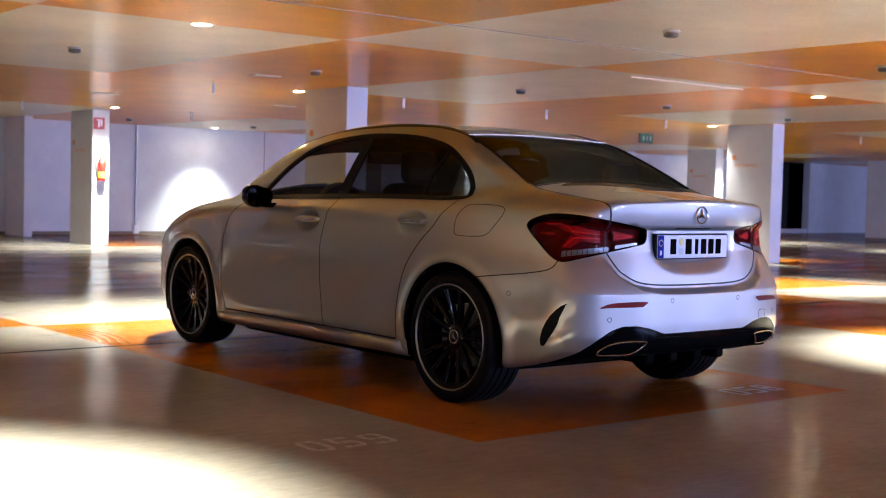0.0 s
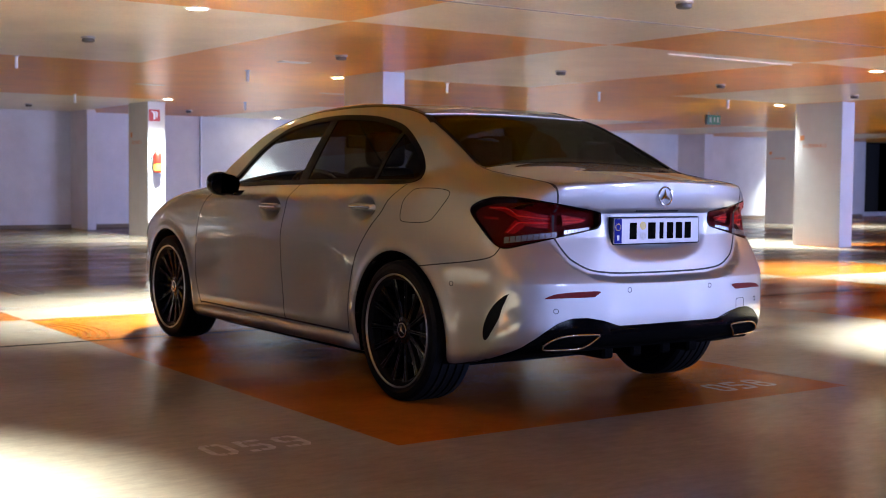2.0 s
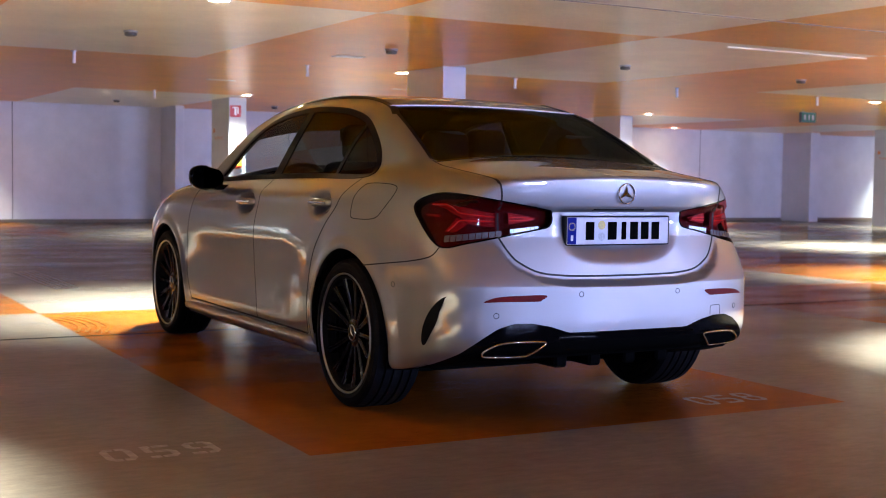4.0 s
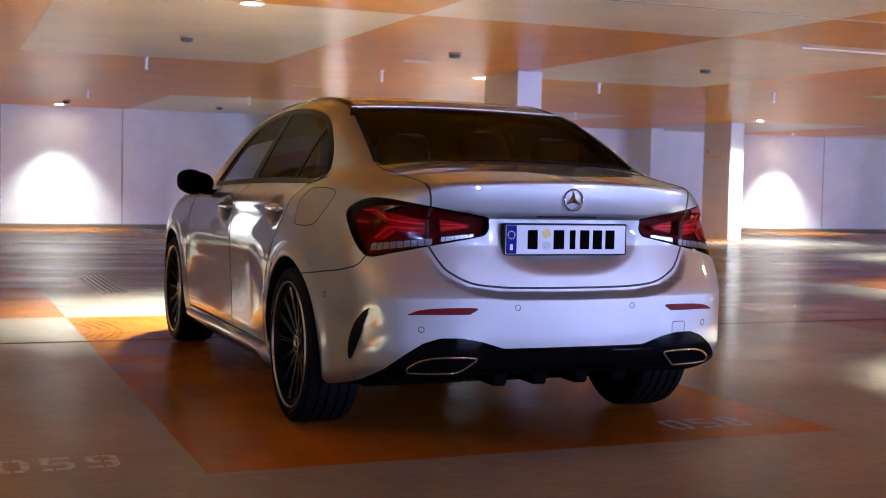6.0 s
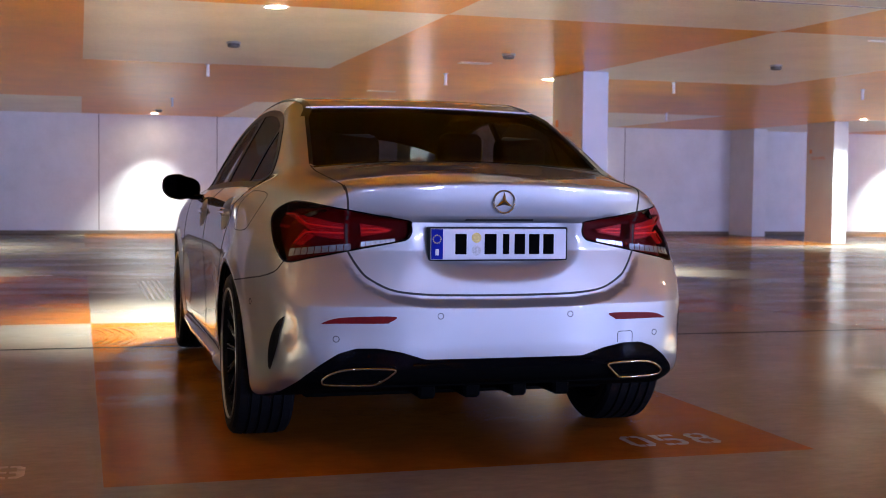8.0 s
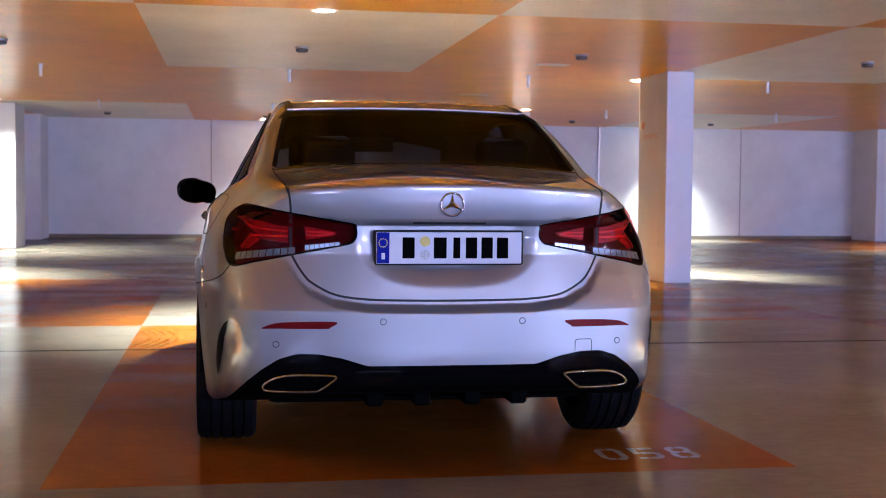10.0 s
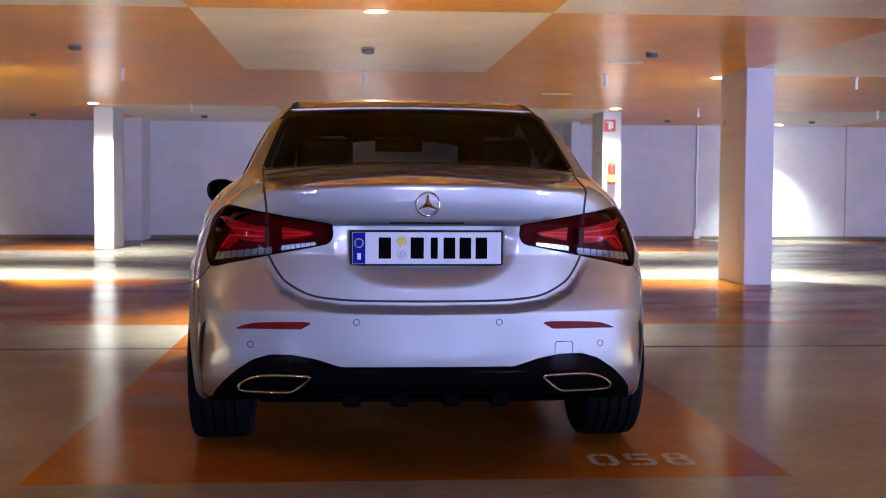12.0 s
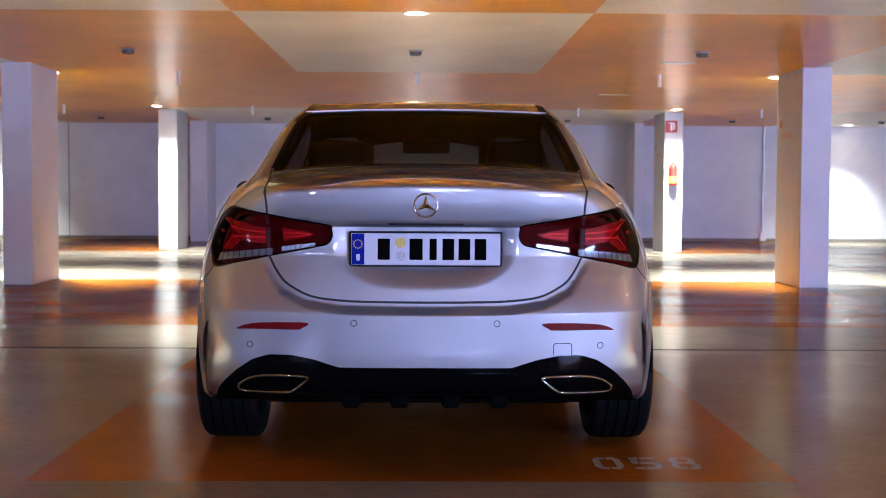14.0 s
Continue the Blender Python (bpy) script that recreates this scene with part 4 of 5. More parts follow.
# number plate
py = on_back([(0.0, 0.81)])[0][1] - 0.014 - AX_R
plate = part("number_plate", box(-0.268, 0.268, py - 0.016, py + 0.020, 0.746, 0.870, 0.006, 2), M_PLASTIC_B, car, "white number plate in a black holder")
part("plate_face", box(-0.260, 0.260, py - 0.0185, py - 0.012, 0.752, 0.864, 0.003, 2), M_PLATE, plate, "white reflective plate")
part("plate_band", box(-0.258, -0.214, py - 0.0195, py - 0.015, 0.754, 0.862, 0.001, 1), M_BLUE, plate, "blue band on the plate")
for x0, w in ((-0.168, 0.043), (-0.057, 0.046), (0.013, 0.025), (0.058, 0.041), (0.114, 0.041), (0.170, 0.041)):
    part("plate_bar", box(x0, x0 + w, py - 0.0205, py - 0.017, 0.771, 0.845, 0.0015, 1), M_INK_SHADE, plate)
for z0, mm in ((0.831, M_SEAL_Y), (0.785, M_SEAL_G)):
    bm = lathe([(0.0185, 0.0), (0.0185, 0.002)], 24)
    for v in bm.verts:
        v.co = Vector((v.co.x - 0.088, py - 0.0175 - v.co.z, z0 + v.co.y))
    bmesh.ops.recalc_face_normals(bm, faces=bm.faces)
    part("plate_seal", bm, mm, plate)
part("plate_bar", box(-0.242, -0.230, py - 0.0203, py - 0.018, 0.768, 0.790), M_PLATE, plate)
bm = bmesh.new()
for k in range(12):
    a = k * math.pi / 6
    box(-0.2385 + 0.0145 * math.sin(a), -0.2345 + 0.0145 * math.sin(a), py - 0.0202, py - 0.018, 0.8235 + 0.0145 * math.cos(a), 0.8275 + 0.0145 * math.cos(a), bm=bm)
part("star_ring", bm, M_SEAL_Y, plate, "ring of small yellow stars")
# dark strip paints the shade in the slot under the lid's lip
ribbon("lid_grip", np.concatenate([on_back([(x_, 0.8945) for x_ in np.linspace(0.13, 0.01, 10)]) * [-1, 1, 1], on_back([(x_, 0.8945) for x_ in np.linspace(0.01, 0.13, 10)])]), 0.013, M_GAP_SHADE, car, 1, 0.002, "dark strip for the shaded slot above the plate")

# door handles and mirrors
for m in (1, -1):
    for hy, hz in ((1.178, 0.893), (2.165, 0.873)):
        ys_ = np.linspace(hy - 0.115, hy + 0.115, 14)
        base = on_side(np.stack([np.clip(ys_, hy - 0.10, hy + 0.10), np.full(14, hz)], 1))
        xo = on_side([(hy - 0.16, hz), (hy + 0.16, hz)])[:, 0].mean() + 0.012
        bm = bmesh.new()
        rows = []
        for i, y_ in enumerate(ys_):
            k = 1 - abs(i - 6.5) / 6.5
            hh = 0.012 + 0.006 * min(1, k * 3)
            xx = xo - 0.018 * (1 - min(1, k * 2.2)) ** 2
            rows.append([bm.verts.new((m * (xx + dx), y_ - AX_R, hz + dz * hh)) for dx, dz in ((0.0, 1), (0.008, 0.5), (0.008, -0.5), (0.0, -1), (-0.012, -0.8), (-0.012, 0.8))])
        for a, b in zip(rows, rows[1:]):
            for k in range(6):
                bm.faces.new((a[k], a[(k + 1) % 6], b[(k + 1) % 6], b[k]))
        bm.faces.new(rows[0])
        bm.faces.new(rows[-1][::-1])
        bmesh.ops.recalc_face_normals(bm, faces=bm.faces)
        hnd = part("door_handle", bm, M_PAINT, car, "silver door handle with a chrome strip", smooth=True)
        part("handle_strip", box(min(m * (xo + 0.005), m * (xo + 0.0105)), max(m * (xo + 0.005), m * (xo + 0.0105)), hy - 0.095 - AX_R, hy + 0.095 - AX_R, hz - 0.006, hz + 0.006, 0.002, 1), M_CHROME, hnd)
    bm = bmesh.new()
    bmesh.ops.create_uvsphere(bm, u_segments=28, v_segments=18, radius=1.0)
    for v in bm.verts:
        x_, y_, z_ = v.co
        sx = math.copysign(abs(x_) ** 0.75, x_)
        sz = math.copysign(abs(z_) ** 0.8, z_)
        back = min(0.35, max(-0.35, -y_)) if y_ < 0 else -y_
        v.co = (m * (0.940 + 0.104 * sx), 2.60 - AX_R - 0.085 * (back if y_ < 0 else -y_ * 1.05) - 0.05 * sx * 0.4, 0.992 + 0.069 * sz * (1.0 - 0.12 * (sx < 0)) + 0.008 * sx)
    bmesh.ops.recalc_face_normals(bm, faces=bm.faces)
    mirror = part("door_mirror", bm, M_GLOSS_B, car, "gloss black door mirror", smooth=True)
    bm = lathe([(0.0, 0.0), (0.9, 0.0), (1.0, -0.02)], 28)
    for v in bm.verts:
        v.co = (m * (0.940 + 0.088 * math.copysign(abs(v.co.x) ** 0.8, v.co.x)), 2.565 - AX_R + 0.02 * v.co.x * 0.0, 0.992 + 0.056 * math.copysign(abs(v.co.y) ** 0.85, v.co.y))
    bmesh.ops.recalc_face_normals(bm, faces=bm.faces)
    part("mirror_glass", bm, mat("mirror_glass", (0.75, 0.78, 0.8), 0.03, 1.0) if m == 1 else bpy.data.materials["mirror_glass"], mirror)
    xs = on_side([(2.62, 0.955)])[0, 0]
    part("mirror_foot", box(min(m * (xs - 0.02), m * 0.90), max(m * (xs - 0.02), m * 0.90), 2.565 - AX_R, 2.665 - AX_R, 0.925, 0.955, 0.01, 2), M_GLOSS_B, mirror)

# head lamps and front vents
for m in (1, -1):
    patch("head_lamp", rounded([(3.98, 0.742), (4.14, 0.72), (4.27, 0.68), (4.30, 0.635), (4.16, 0.625), (4.02, 0.66)], 4), on_side, M_LAMP_CLR, car, m, 0.004, 2, "clear head lamp")
    patch("front_vent", rounded([(4.10, 0.55), (4.16, 0.55), (4.20, 0.32), (4.13, 0.30)], 3), on_side, M_GLOSS_B, car, m, 0.003, 2, "black front bumper vent")

# ---------------------------------------------------------------- wheels
def make_wheel(name_pos, side):
    w = new("wheel")
    w.parent = car
    w.location = name_pos
    # outer face towards +x, then mirrored by side
    def put(name, bm, m_, label="", smooth=True):
        if side < 0:
            for v in bm.verts:
                v.co.x = -v.co.x
            bmesh.ops.reverse_faces(bm, faces=bm.faces[:])
        return part(name, bm, m_, w, label, smooth)
    prof = [(0.245, -0.105), (0.285, -0.116), (0.308, -0.113), (0.322, -0.100)]
    for g in (-0.062, -0.022, 0.022, 0.062):
        prof += [(0.3275, g - 0.006), (0.3195, g - 0.004), (0.3195, g + 0.004), (0.3275, g + 0.006)]
    prof += [(0.322, 0.100), (0.308, 0.113), (0.285, 0.116), (0.245, 0.105)]
    put("tyre", lathe(prof + [(0.235, 0.09), (0.235, -0.09), (0.245, -0.105)], 72, axis="x", closed=True), M_RUBBER, "black road tyre with grooved tread", False)
    put("rim_lip", lathe([(0.2565, 0.106), (0.258, 0.1135), (0.2605, 0.1160), (0.2640, 0.1155), (0.266, 0.108), (0.258, 0.095), (0.2565, 0.106)], 72, axis="x", closed=True), M_LIP, "bright machined rim edge")
    put("rim_barrel", lathe([(0.260, 0.108), (0.252, 0.102), (0.238, 0.07), (0.228, 0.0), (0.232, -0.09), (0.05, -0.10)], 56, axis="x", closed=True), M_RIM)
    bm = lathe([(0.0, 0.074), (0.045, 0.076), (0.062, 0.070), (0.066, 0.05), (0.066, 0.02)], 40, axis="x", closed=True)
    for k in range(14):
        a = 2 * math.pi * k / 14
        for tw in (-0.055, 0.055):
            sec = []
            for r_, hw, dep, ang in ((0.05, 0.007, 0.070, tw * 1.6), (0.12, 0.0062, 0.076, tw * 0.8), (0.19, 0.0062, 0.086, tw * 0.6), (0.254, 0.008, 0.099, tw * 0.85)):
                c, s_ = math.cos(a + ang), math.sin(a + ang)
                row = []
                for dw, dx in ((-1, -0.030), (-1, -0.004), (-0.45, 0), (0.45, 0), (1, -0.004), (1, -0.030)):
                    row.append(bm.verts.new((dep + dx, c * r_ - s_ * hw * dw, s_ * r_ + c * hw * dw)))
                sec.append(row)
            for p_, q_ in zip(sec, sec[1:]):
                for j in range(5):
                    bm.faces.new((p_[j], p_[j + 1], q_[j + 1], q_[j]))
    bmesh.ops.recalc_face_normals(bm, faces=bm.faces)
    put("rim_spokes", bm, M_RIM, "gloss black multi-spoke rim", False)
    put("hub_cap", lathe([(0.0, 0.082), (0.026, 0.081), (0.033, 0.076), (0.034, 0.07)], 32, axis="x", closed=True), M_RIM, "round dark hub cap")
    put("hub_ring", lathe([(0.030, 0.080), (0.034, 0.081), (0.037, 0.078), (0.036, 0.07)], 32, axis="x", closed=True), M_CHROME)
    bm = bmesh.new()
    for k in range(3):
        a = math.pi / 2 + k * 2 * math.pi / 3
        c, s_ = math.cos(a), math.sin(a)
        vs = [bm.verts.new(q) for q in ((0.0825, c * 0.027, s_ * 0.027), (0.0825, -s_ * 0.0055, c * 0.0055), (0.0825, s_ * 0.0055, -c * 0.0055), (0.087, 0, 0))]
        bm.faces.new((vs[0], vs[1], vs[3]))
        bm.faces.new((vs[0], vs[3], vs[2]))
    put("hub_arms", bm, M_CHROME, "three bright arms on the hub cap", False)
    put("brake_disc", lathe([(0.06, 0.020), (0.165, 0.020), (0.165, -0.006), (0.06, -0.006), (0.06, 0.020)], 48, axis="x", closed=True), M_DISC, "grey brake disc", False)
    put("brake_caliper", box(-0.03, 0.045, -0.20, -0.11, -0.06, 0.07, 0.015, 2), M_PLASTIC_B, "dark brake caliper")
    return w


for side in (1, -1):
    for wy in (AX_R, AX_F):
        make_wheel((side * 0.775, wy - AX_R, HUB_Z), side)
    for wy in (AX_R, AX_F):
        bm = bmesh.new()
        rows = []
        for a in np.linspace(math.radians(-22), math.radians(183 if wy == AX_R else 202), 40):
            rows.append([bm.verts.new((side * x_, wy - AX_R + r_ * math.cos(a), HUB_Z + 0.006 + r_ * math.sin(a))) for x_, r_ in ((0.872, 0.366), (0.80, 0.372), (0.58, 0.372), (0.56, 0.05))])
        for a, b in zip(rows, rows[1:]):
            for k in range(3):
                bm.faces.new((a[k], a[k + 1], b[k + 1], b[k]))
        part("arch_liner", bm, M_INK_SHADE, car, "black wheel arch liner", smooth=True)

# ---------------------------------------------------------------- cabin
def seat(name, x, y, w, h_back, head=True):
    s0 = part(name, box(x - w / 2, x + w / 2, y - 0.02 - AX_R, y + 0.50 - AX_R, 0.42, 0.60, 0.06, 3), M_SEAT, car, "black leather seat", True)
    bm = bmesh.new()
    box(x - w / 2, x + w / 2, -0.06, 0.07, 0.0, h_back, 0.05, 3, bm)
    for v in bm.verts:
        k = v.co.z / h_back
        v.co = Vector((x + (v.co.x - x) * (1 - 0.22 * max(0, k - 0.55) / 0.45), y - AX_R + v.co.y - 0.20 * k, 0.52 + v.co.z))
    part("seat_back", bm, M_SEAT, s0, smooth=True)
    if head:
        bm = box(x - 0.115, x + 0.115, y - 0.27 - AX_R, y - 0.17 - AX_R, 0.52 + h_back + 0.0, 0.52 + h_back + 0.19, 0.045, 3)
        part("headrest", bm, M_SEAT, s0, smooth=True)


for sx in (-0.37, 0.37):
    seat("front_seat", sx, 1.98, 0.48, 0.57)
    seat("rear_seat", sx, 1.10, 0.60, 0.52)
part("dashboard", box(-0.72, 0.72, 2.72 - AX_R, 3.15 - AX_R, 0.62, 0.955, 0.08, 3), M_TRIM, car, "black dashboard", True)
part("parcel_shelf", box(-0.62, 0.62, 0.62 - AX_R, 0.95 - AX_R, 0.97, 1.0, 0.01, 1), M_TRIM, car)
part("cabin_floor", box(-0.70, 0.70, 0.7 - AX_R, 3.2 - AX_R, 0.30, 0.34), M_TRIM, car)
wheel_pts = [(-0.37 + 0.185 * math.cos(a), 2.50 + 0.07 * math.sin(a) - AX_R, 0.905 + 0.17 * math.sin(a)) for a in np.linspace(0, 2 * math.pi, 32, endpoint=False)]
sw = tube("steering_wheel", wheel_pts, 0.016, M_TRIM, car, True, label="black steering wheel")
part("steering_boss", box(-0.44, -0.30, 2.49 - AX_R, 2.53 - AX_R, 0.85, 0.95, 0.02, 2), M_TRIM, sw)
part("rear_view_mirror", box(-0.13, 0.13, 2.58 - AX_R, 2.61 - AX_R, 1.215, 1.295, 0.012, 2), M_TRIM, car)

# ---------------------------------------------------------------- fittings of the garage
def downlight(x, y):
    d = new("downlight")
    d.location = (x, y, CEIL)
    tagged(d, "small recessed downlight glowing warm in the ceiling", "downlight", group="ceiling downlights")
    part("trim_ring", moved(lathe([(0.076, -0.001), (0.080, -0.008), (0.090, -0.009), (0.097, -0.006), (0.099, 0.0), (0.076, -0.001)], 28, closed=True), z=0.0), M_PLASTIC_W, d, smooth=True)
    g = part("lamp_glass", lathe([(0.0, -0.0045), (0.05, -0.0045), (0.070, -0.0042), (0.076, -0.002)], 28, closed=True), M_LAMP, d, "glowing lamp glass", smooth=True)
    return d


first = None
for lx, ly in LAMPS:
    if first is None:
        first = downlight(lx, ly)
    else:
        copy_thing(first, Matrix.Translation((lx, ly, CEIL)))
for ob in [o for o in scene.objects if o.name.startswith("lamp_glass") or o.name.startswith("trim_ring")]:
    ob.visible_shadow = False

DETECTORS = [(-2.77, 7.43), (-0.09, 7.40), (2.59, 7.40), (5.53, 7.36), (8.42, 7.55), (11.38, 7.7), (14.2, 7.6), (2.57, 2.44), (5.72, 2.58), (8.5, 2.6),
             (-5.89, 18.5), (-2.87, 18.5), (-0.09, 18.7), (2.60, 18.6), (5.60, 18.5), (8.38, 18.6), (13.9, 18.6)]


M_SENSOR = mat("grey_sensor", (0.09, 0.085, 0.08), 0.45, noise_scale=40, noise_amt=0.2)


def detector(x, y):
    d = new("smoke_detector")
    d.location = (x, y, CEIL)
    tagged(d, "round dark smoke detector under the ceiling", "detector", group="smoke detectors")
    part("base", lathe([(0.0, 0.0), (0.066, 0.0), (0.068, -0.012), (0.062, -0.018), (0.0, -0.018)], 28, closed=True), M_STEEL, d, "bright metal base", smooth=False)
    part("head", lathe([(0.054, -0.018), (0.058, -0.030), (0.056, -0.044), (0.040, -0.052), (0.0, -0.054)], 28, closed=True), M_SENSOR, d, "dark sensor head", smooth=True)
    return d


first = None
for dx, dy in DETECTORS:
    first = copy_thing(first, Matrix.Translation((dx, dy, CEIL))) if first else detector(dx, dy)

STUBS = [(-2.75, 9.72), (-0.10, 9.70), (2.62, 9.70), (5.55, 9.74), (8.20, 9.70), (10.92, 9.73), (16.75, 9.86), (-5.68, 15.45), (-2.71, 15.4), (-0.08, 15.5), (2.42, 15.5), (5.32, 15.45), (8.3, 15.5), (-5.6, 9.7)]


def stub(x, y):
    d = new("pipe_stub")
    d.location = (x, y, CEIL)
    tagged(d, "short grey pipe stub hanging from the ceiling", "pipe stub", group="pipe stubs")
    part("flange", lathe([(0.0, 0.0), (0.036, 0.0), (0.036, -0.006), (0.020, -0.010), (0.0, -0.010)], 20, closed=True), M_STEEL, d)
    part("tube", lathe([(0.0175, -0.008), (0.0175, -0.118), (0.020, -0.122), (0.020, -0.135), (0.0, -0.135)], 20, closed=True), M_PLASTIC_W, d, smooth=False)
    return d


first = None
for dx, dy in STUBS:
    first = copy_thing(first, Matrix.Translation((dx, dy, CEIL))) if first else stub(dx, dy)

M_SEAM = mat("seam_metal", (0.20, 0.19, 0.18), 0.45, 0.5, noise_scale=5, noise_amt=0.3)
# ceiling hatches, seam strip and conduit
for hx, hy, hw, hl in ((2.56, 8.40, 0.34, 0.16), (2.56, 12.68, 0.40, 0.10), (5.4, 12.6, 0.40, 0.10)):
    hatch = part("ceiling_hatch", box(hx - hw / 2, hx + hw / 2, hy - hl / 2, hy + hl / 2, CEIL - 0.008, CEIL + 0.004, 0.003, 1), M_CEIL)
    tagged(hatch, "flat cream inspection hatch in the ceiling", "hatch")
seam = part("ceiling_trim", box(-20.9, 40.0, 3.455, 3.468, CEIL - 0.004, CEIL + 0.003), M_SEAM)
tagged(seam, "thin metal strip over the ceiling joint", "trim", kind="structure")
conduit = part("conduit", box(5.08, 6.95, 5.135, 5.15, CEIL - 0.012, CEIL + 0.002, 0.003, 1), M_CEIL)
tagged(conduit, "thin cream cable conduit along the ceiling", "conduit")

# pier prints and covers
def lettering(name, text, width, height, material):
    """A word in the built-in font as a flat mesh, from its lower left corner."""
    cu = bpy.data.curves.new(name, "FONT")
    cu.body, cu.space_character, cu.offset = text, 1.1, 0.012
    tmp = bpy.data.objects.new(name, cu)
    scene.collection.objects.link(tmp)
    me = bpy.data.meshes.new_from_object(tmp.evaluated_get(bpy.context.evaluated_depsgraph_get()))
    bpy.data.objects.remove(tmp)
    co = np.array([v.co[:] for v in me.vertices])
    lo, hi = co.min(0), co.max(0)
    for v in me.vertices:
        v.co = ((v.co.x - lo[0]) / (hi[0] - lo[0]) * width, (v.co.y - lo[1]) / (hi[1] - lo[1]) * height, 0)
    me.materials.clear()
    me.materials.append(material)
    return new(name, me)


for px, py in PIERS:
    if px < -5 or px > 21:
        continue
    pr = lettering("wall_print", "FUSSWEG", 0.46, 0.060, M_SIGN_O)
    pr.matrix_world = Matrix(((0, 0, -1, px - 0.1565), (-1, 0, 0, py + 0.76), (0, 1, 0, 1.597), (0, 0, 0, 1)))
    tagged(pr, "faded orange painted wayfinding word on the pier", "print")
    ic = part("wall_print", box(px - 0.159, px - 0.1545, py + 0.74, py + 0.82, 1.72, 1.80), M_SIGN_O)
    tagged(ic, "small orange painted square mark on the pier", "print")
for px, sgn in ((4.11, -1), (-4.25, 1)):
    cv = part("service_cover", box(px + sgn * 0.155 - 0.004, px + sgn * 0.155 + 0.004, 8.98, 9.22, 0.40, 0.74, 0.003, 1), M_PIER)
    tagged(cv, "flush painted service cover low on the pier", "cover")

# fire extinguisher and its sign on the pier
ext = new("fire_extinguisher")
ext.location = (4.10, 16.4, 1.10)
tagged(ext, "red fire extinguisher hung on a white pier", "extinguisher")
part("cylinder", moved(lathe([(0.0, 0.0), (0.060, 0.0), (0.070, 0.02), (0.070, 0.30), (0.060, 0.345), (0.030, 0.365), (0.024, 0.40)], 28, closed=True), y=-0.09), M_RED, ext, smooth=True)
part("label_band", moved(lathe([(0.0712, 0.05), (0.0712, 0.15)], 28, closed=True), y=-0.09), M_YELLOW, ext, "yellow label band")
part("valve", box(-0.02, 0.02, -0.115, -0.065, 0.39, 0.43, 0.006, 1), M_STEEL, ext)
part("lever", box(-0.012, 0.012, -0.16, -0.06, 0.425, 0.437, 0.004, 1), M_PLASTIC_B, ext)
tube("hose", [(-0.02, -0.09, 0.40), (-0.09, -0.09, 0.38), (-0.115, -0.09, 0.28), (-0.105, -0.09, 0.14), (-0.095, -0.09, 0.05)], 0.010, M_PLASTIC_B, ext)
part("bracket", box(-0.03, 0.03, -0.022, 0.0, 0.05, 0.40, 0.003, 1), M_STEEL, ext)
sg = new("extinguisher_sign")
sg.location = (4.08, 16.4, 2.08)
tagged(sg, "red square sign with a white extinguisher symbol", "sign")
part("panel", box(-0.10, 0.10, -0.008, -0.001, -0.10, 0.10, 0.003, 1), M_RED, sg)
part("symbol", box(-0.02, 0.015, -0.011, -0.008, -0.065, 0.045), M_PLASTIC_W, sg)
part("symbol", box(0.03, 0.055, -0.011, -0.008, -0.045, 0.06), M_PLASTIC_W, sg)
part("symbol", box(-0.055, 0.035, -0.011, -0.008, 0.052, 0.068), M_PLASTIC_W, sg)

# exit sign
ex = new("exit_sign")
ex.location = (13.2, 12.2, 2.17)
tagged(ex, "green emergency exit sign hung from the ceiling", "sign")
part("case", box(-0.18, 0.18, -0.03, 0.03, -0.09, 0.09, 0.006, 1), M_SENSOR, ex)
part("panel", box(-0.17, 0.17, -0.034, -0.030, -0.08, 0.08), M_GREEN, ex, "green panel")
for a, b in ((-0.12, -0.07), (-0.015, 0.02), (0.07, 0.12)):
    part("symbol", box(a, b, -0.037, -0.034, -0.045, 0.045), M_STENCIL, ex)
for a in (-0.12, 0.12):
    part("hanger", box(a - 0.005, a + 0.005, -0.005, 0.005, 0.088, CEIL - 2.17), M_STEEL, ex)

# pipe and socket on the back wall, wall joints
pp = new("wall_pipe")
pp.location = (6.78, WALL_Y, 0)
tagged(pp, "slim grey pipe running down the back wall", "pipe")
part("pipe", moved(lathe([(0.022, 0.12), (0.022, CEIL)], 14, closed=True), y=-0.03), M_STEEL, pp)
part("junction_box", box(-0.06, 0.06, -0.07, -0.001, 0.02, 0.20, 0.008, 1), M_PLASTIC_W, pp)
for jx in (-9.6, -7.1, -1.1, 1.15, 9.9, 15.1, 18.0):
    j = part("wall_joint", box(jx - 0.006, jx + 0.006, WALL_Y - 0.003, WALL_Y + 0.001, 0, CEIL), M_JOINT)
    tagged(j, "thin vertical joint in the wall", "joint", kind="structure")
tagged(part("baseboard", box(-20.9, 28.9, WALL_Y - 0.012, WALL_Y - 0.001, 0, 0.07, 0.003, 1), M_FLOOR), "low coated skirting along the back wall", "baseboard", kind="structure")


# painted numbers and marks on the floor
HALF_0 = [(0.46, 1), (0.2, 1), (0, 0.8), (0, 0.2), (0.2, 0), (0.46, 0), (0.46, 0.17), (0.30, 0.17), (0.25, 0.22), (0.25, 0.78), (0.30, 0.83), (0.46, 0.83)]
HALF_8 = [(0.46, 1), (0.22, 1), (0.04, 0.86), (0.04, 0.64), (0.12, 0.54), (0, 0.42), (0, 0.16), (0.2, 0), (0.46, 0), (0.46, 0.16), (0.28, 0.16), (0.25, 0.2), (0.25, 0.38), (0.3, 0.45), (0.46, 0.45), (0.46, 0.61), (0.33, 0.61), (0.28, 0.66), (0.28, 0.79), (0.33, 0.84), (0.46, 0.84)]
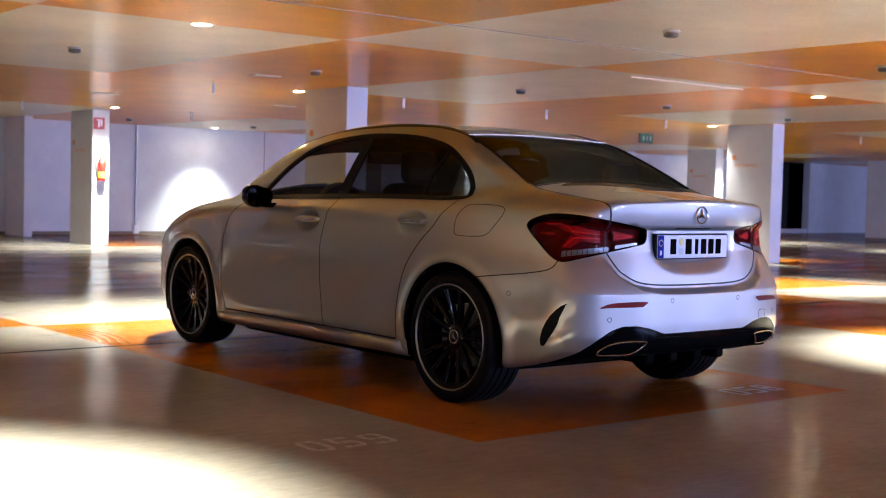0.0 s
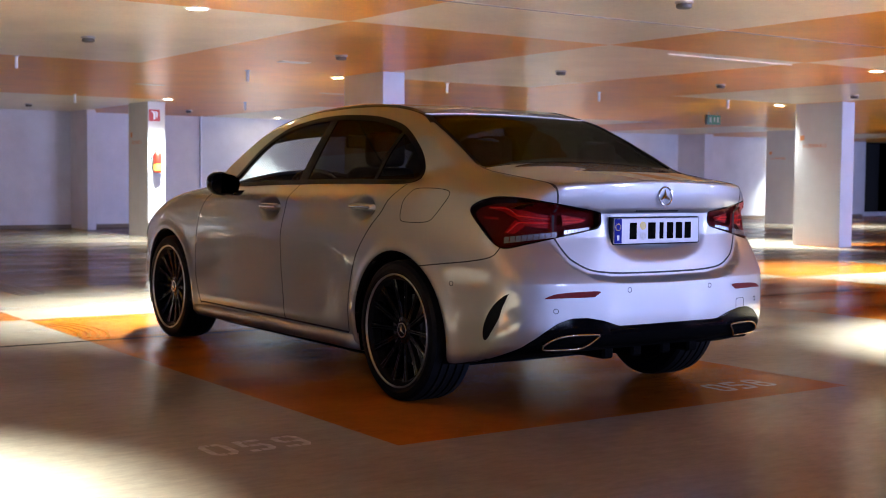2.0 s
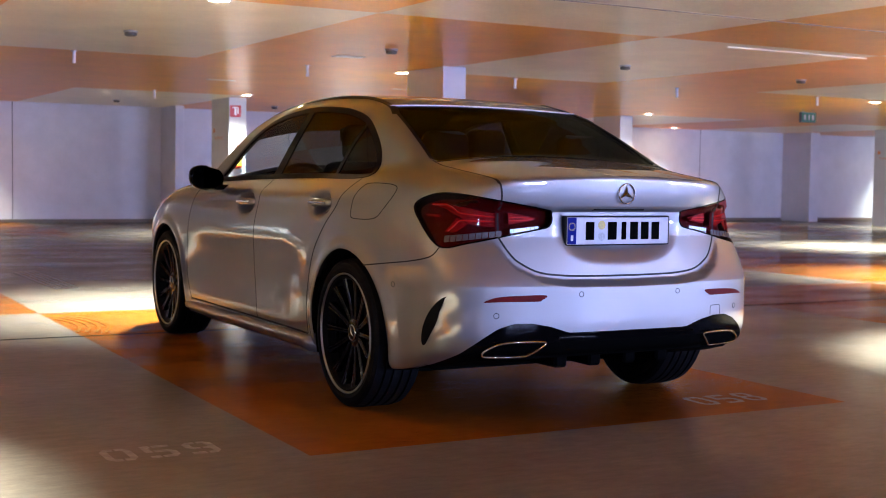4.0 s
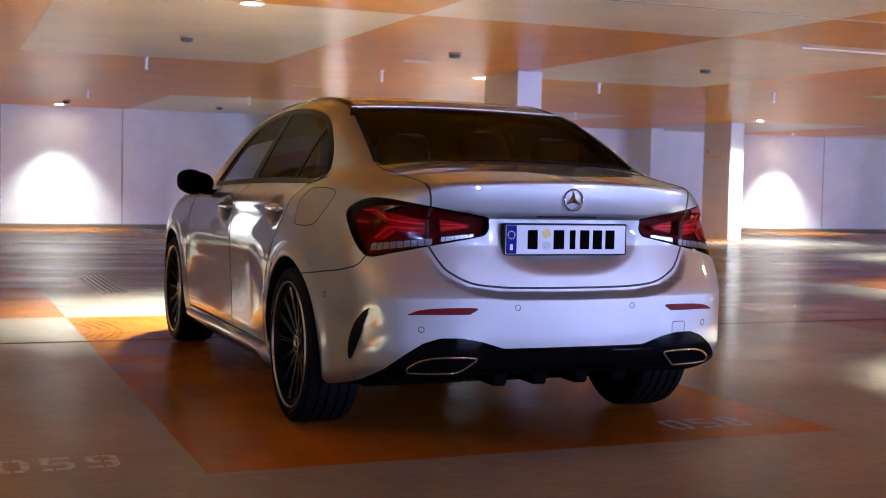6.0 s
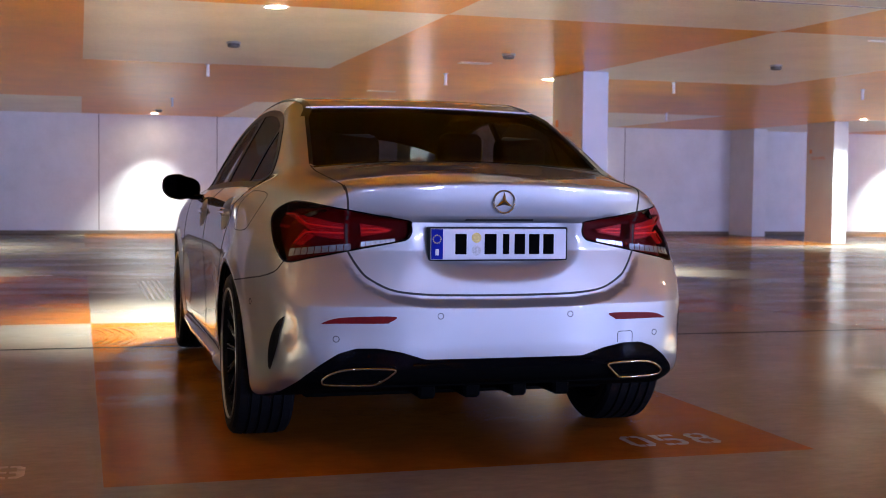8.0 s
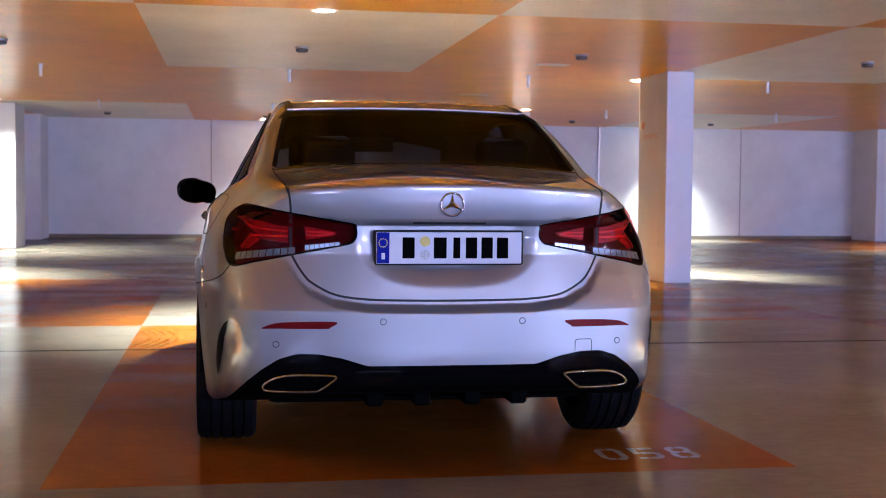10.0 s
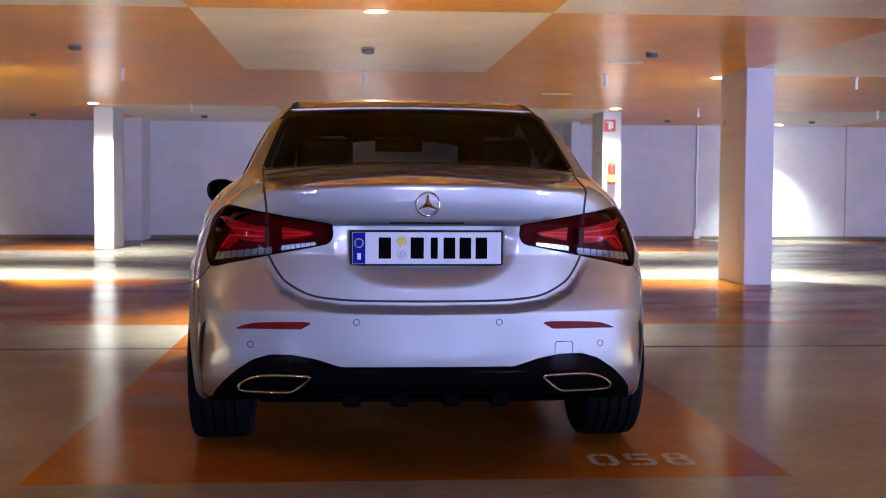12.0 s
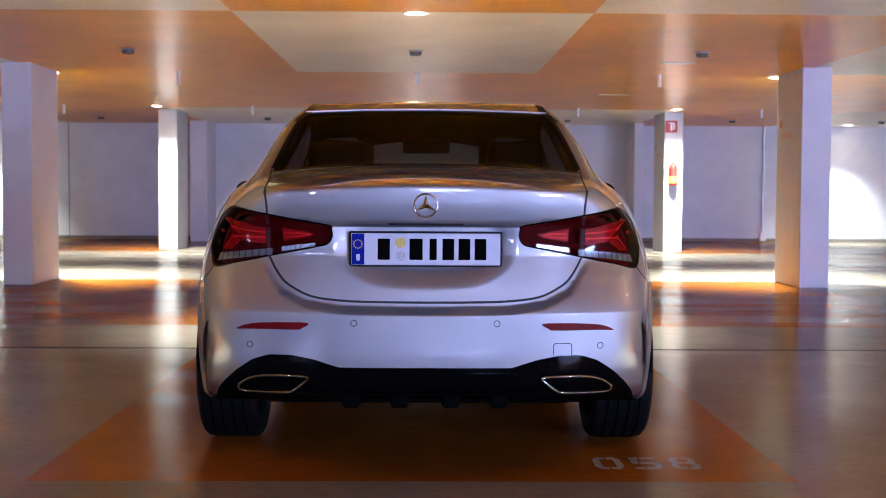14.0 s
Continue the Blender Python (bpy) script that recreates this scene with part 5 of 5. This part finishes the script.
DIGITS = {"0": [HALF_0, [(1 - x, y) for x, y in HALF_0[::-1]]],
          "8": [HALF_8, [(1 - x, y) for x, y in HALF_8[::-1]]],
          "5": [[(0, 0.45), (0.24, 0.45), (0.24, 0.83), (0.32, 0.83), (0.32, 1), (0, 1)],
                [(0.39, 0.83), (0.95, 0.83), (0.95, 1), (0.39, 1)],
                [(0.31, 0.44), (0.70, 0.44), (0.75, 0.39), (0.75, 0.22), (0.70, 0.17), (0.40, 0.17), (0.40, 0), (0.8, 0), (1, 0.18), (1, 0.46), (0.8, 0.62), (0.31, 0.62)],
                [(0, 0), (0.33, 0), (0.33, 0.17), (0, 0.17)]],
          "9": [[(0.46, 1), (0.2, 1), (0, 0.84), (0, 0.55), (0.2, 0.40), (0.46, 0.40), (0.46, 0.55), (0.29, 0.55), (0.25, 0.6), (0.25, 0.79), (0.29, 0.84), (0.46, 0.84)],
                [(0.54, 1), (0.54, 0.84), (0.71, 0.84), (0.75, 0.79), (0.75, 0.55), (0.54, 0.55), (0.54, 0.40), (0.75, 0.40), (0.75, 0.22), (0.70, 0.17), (0.54, 0.17), (0.54, 0), (0.8, 0), (1, 0.2), (1, 0.84), (0.8, 1)],
                [(0, 0), (0.46, 0), (0.46, 0.17), (0, 0.17)]]}


def stencil(text, x, y, width, height):
    bm = bmesh.new()
    for k, ch in enumerate(text):
        for shape in DIGITS[ch]:
            bm.faces.new([bm.verts.new(((k * 0.365 + 0.27 * u) * width, v * height, 0)) for u, v in shape])
    bmesh.ops.recalc_face_normals(bm, faces=bm.faces)
    for f in bm.faces:
        if f.normal.z < 0:
            f.normal_flip()
    ob = part("bay_number", bm, M_STENCIL)
    ob.location = (x, y, 0.003)
    return tagged(ob, "worn white stencilled bay number on the floor", "floor marking")


stencil("058", 0.64, 0.185, 0.39, 0.20)
stencil("059", -2.06, 0.185, 0.42, 0.20)
for x0 in (3.50, 3.61, 3.72, -2.02, -1.92, -1.82):
    b = part("floor_marking", box(x0, x0 + 0.08, 9.66, 9.80, 0.001, 0.003), M_STENCIL)
    tagged(b, "small white painted mark beside the aisle", "floor marking")
for k in range(5):
    b = part("floor_marking", box(-0.90 + k * 0.05, -0.878 + k * 0.05, 6.75 + 0.02 * k, 8.75 + 0.03 * k, 0.001, 0.003), M_WORN)
    tagged(b, "worn thin white painted line on the floor", "floor marking")


# dark arcs that turning tyres have left on the paint
M_SCUFF = mat("tyre_scuff", (0.27, 0.085, 0.002), 0.19, spec=0.09, noise_scale=30, noise_amt=0.5)
bm = bmesh.new()
for r_ in (1.06, 1.12, 1.18, 1.24):
    ring = [(-2.33 + r_ * math.cos(a), 4.25 + r_ * math.sin(a)) for a in np.linspace(-0.42, 0.36, 18)]
    inner_ = [(-2.33 + (r_ - 0.022) * math.cos(a), 4.25 + (r_ - 0.022) * math.sin(a)) for a in np.linspace(-0.42, 0.36, 18)]
    a_, b_ = [bm.verts.new((*q, 0.0)) for q in ring], [bm.verts.new((*q, 0.0)) for q in inner_]
    for i in range(17):
        bm.faces.new((b_[i], a_[i], a_[i + 1], b_[i + 1]))
scuff = part("tyre_mark", bm, M_SCUFF)
scuff.location = (0, 0, 0.003)
tagged(scuff, "faint dark tyre arcs on the painted floor", "floor marking")
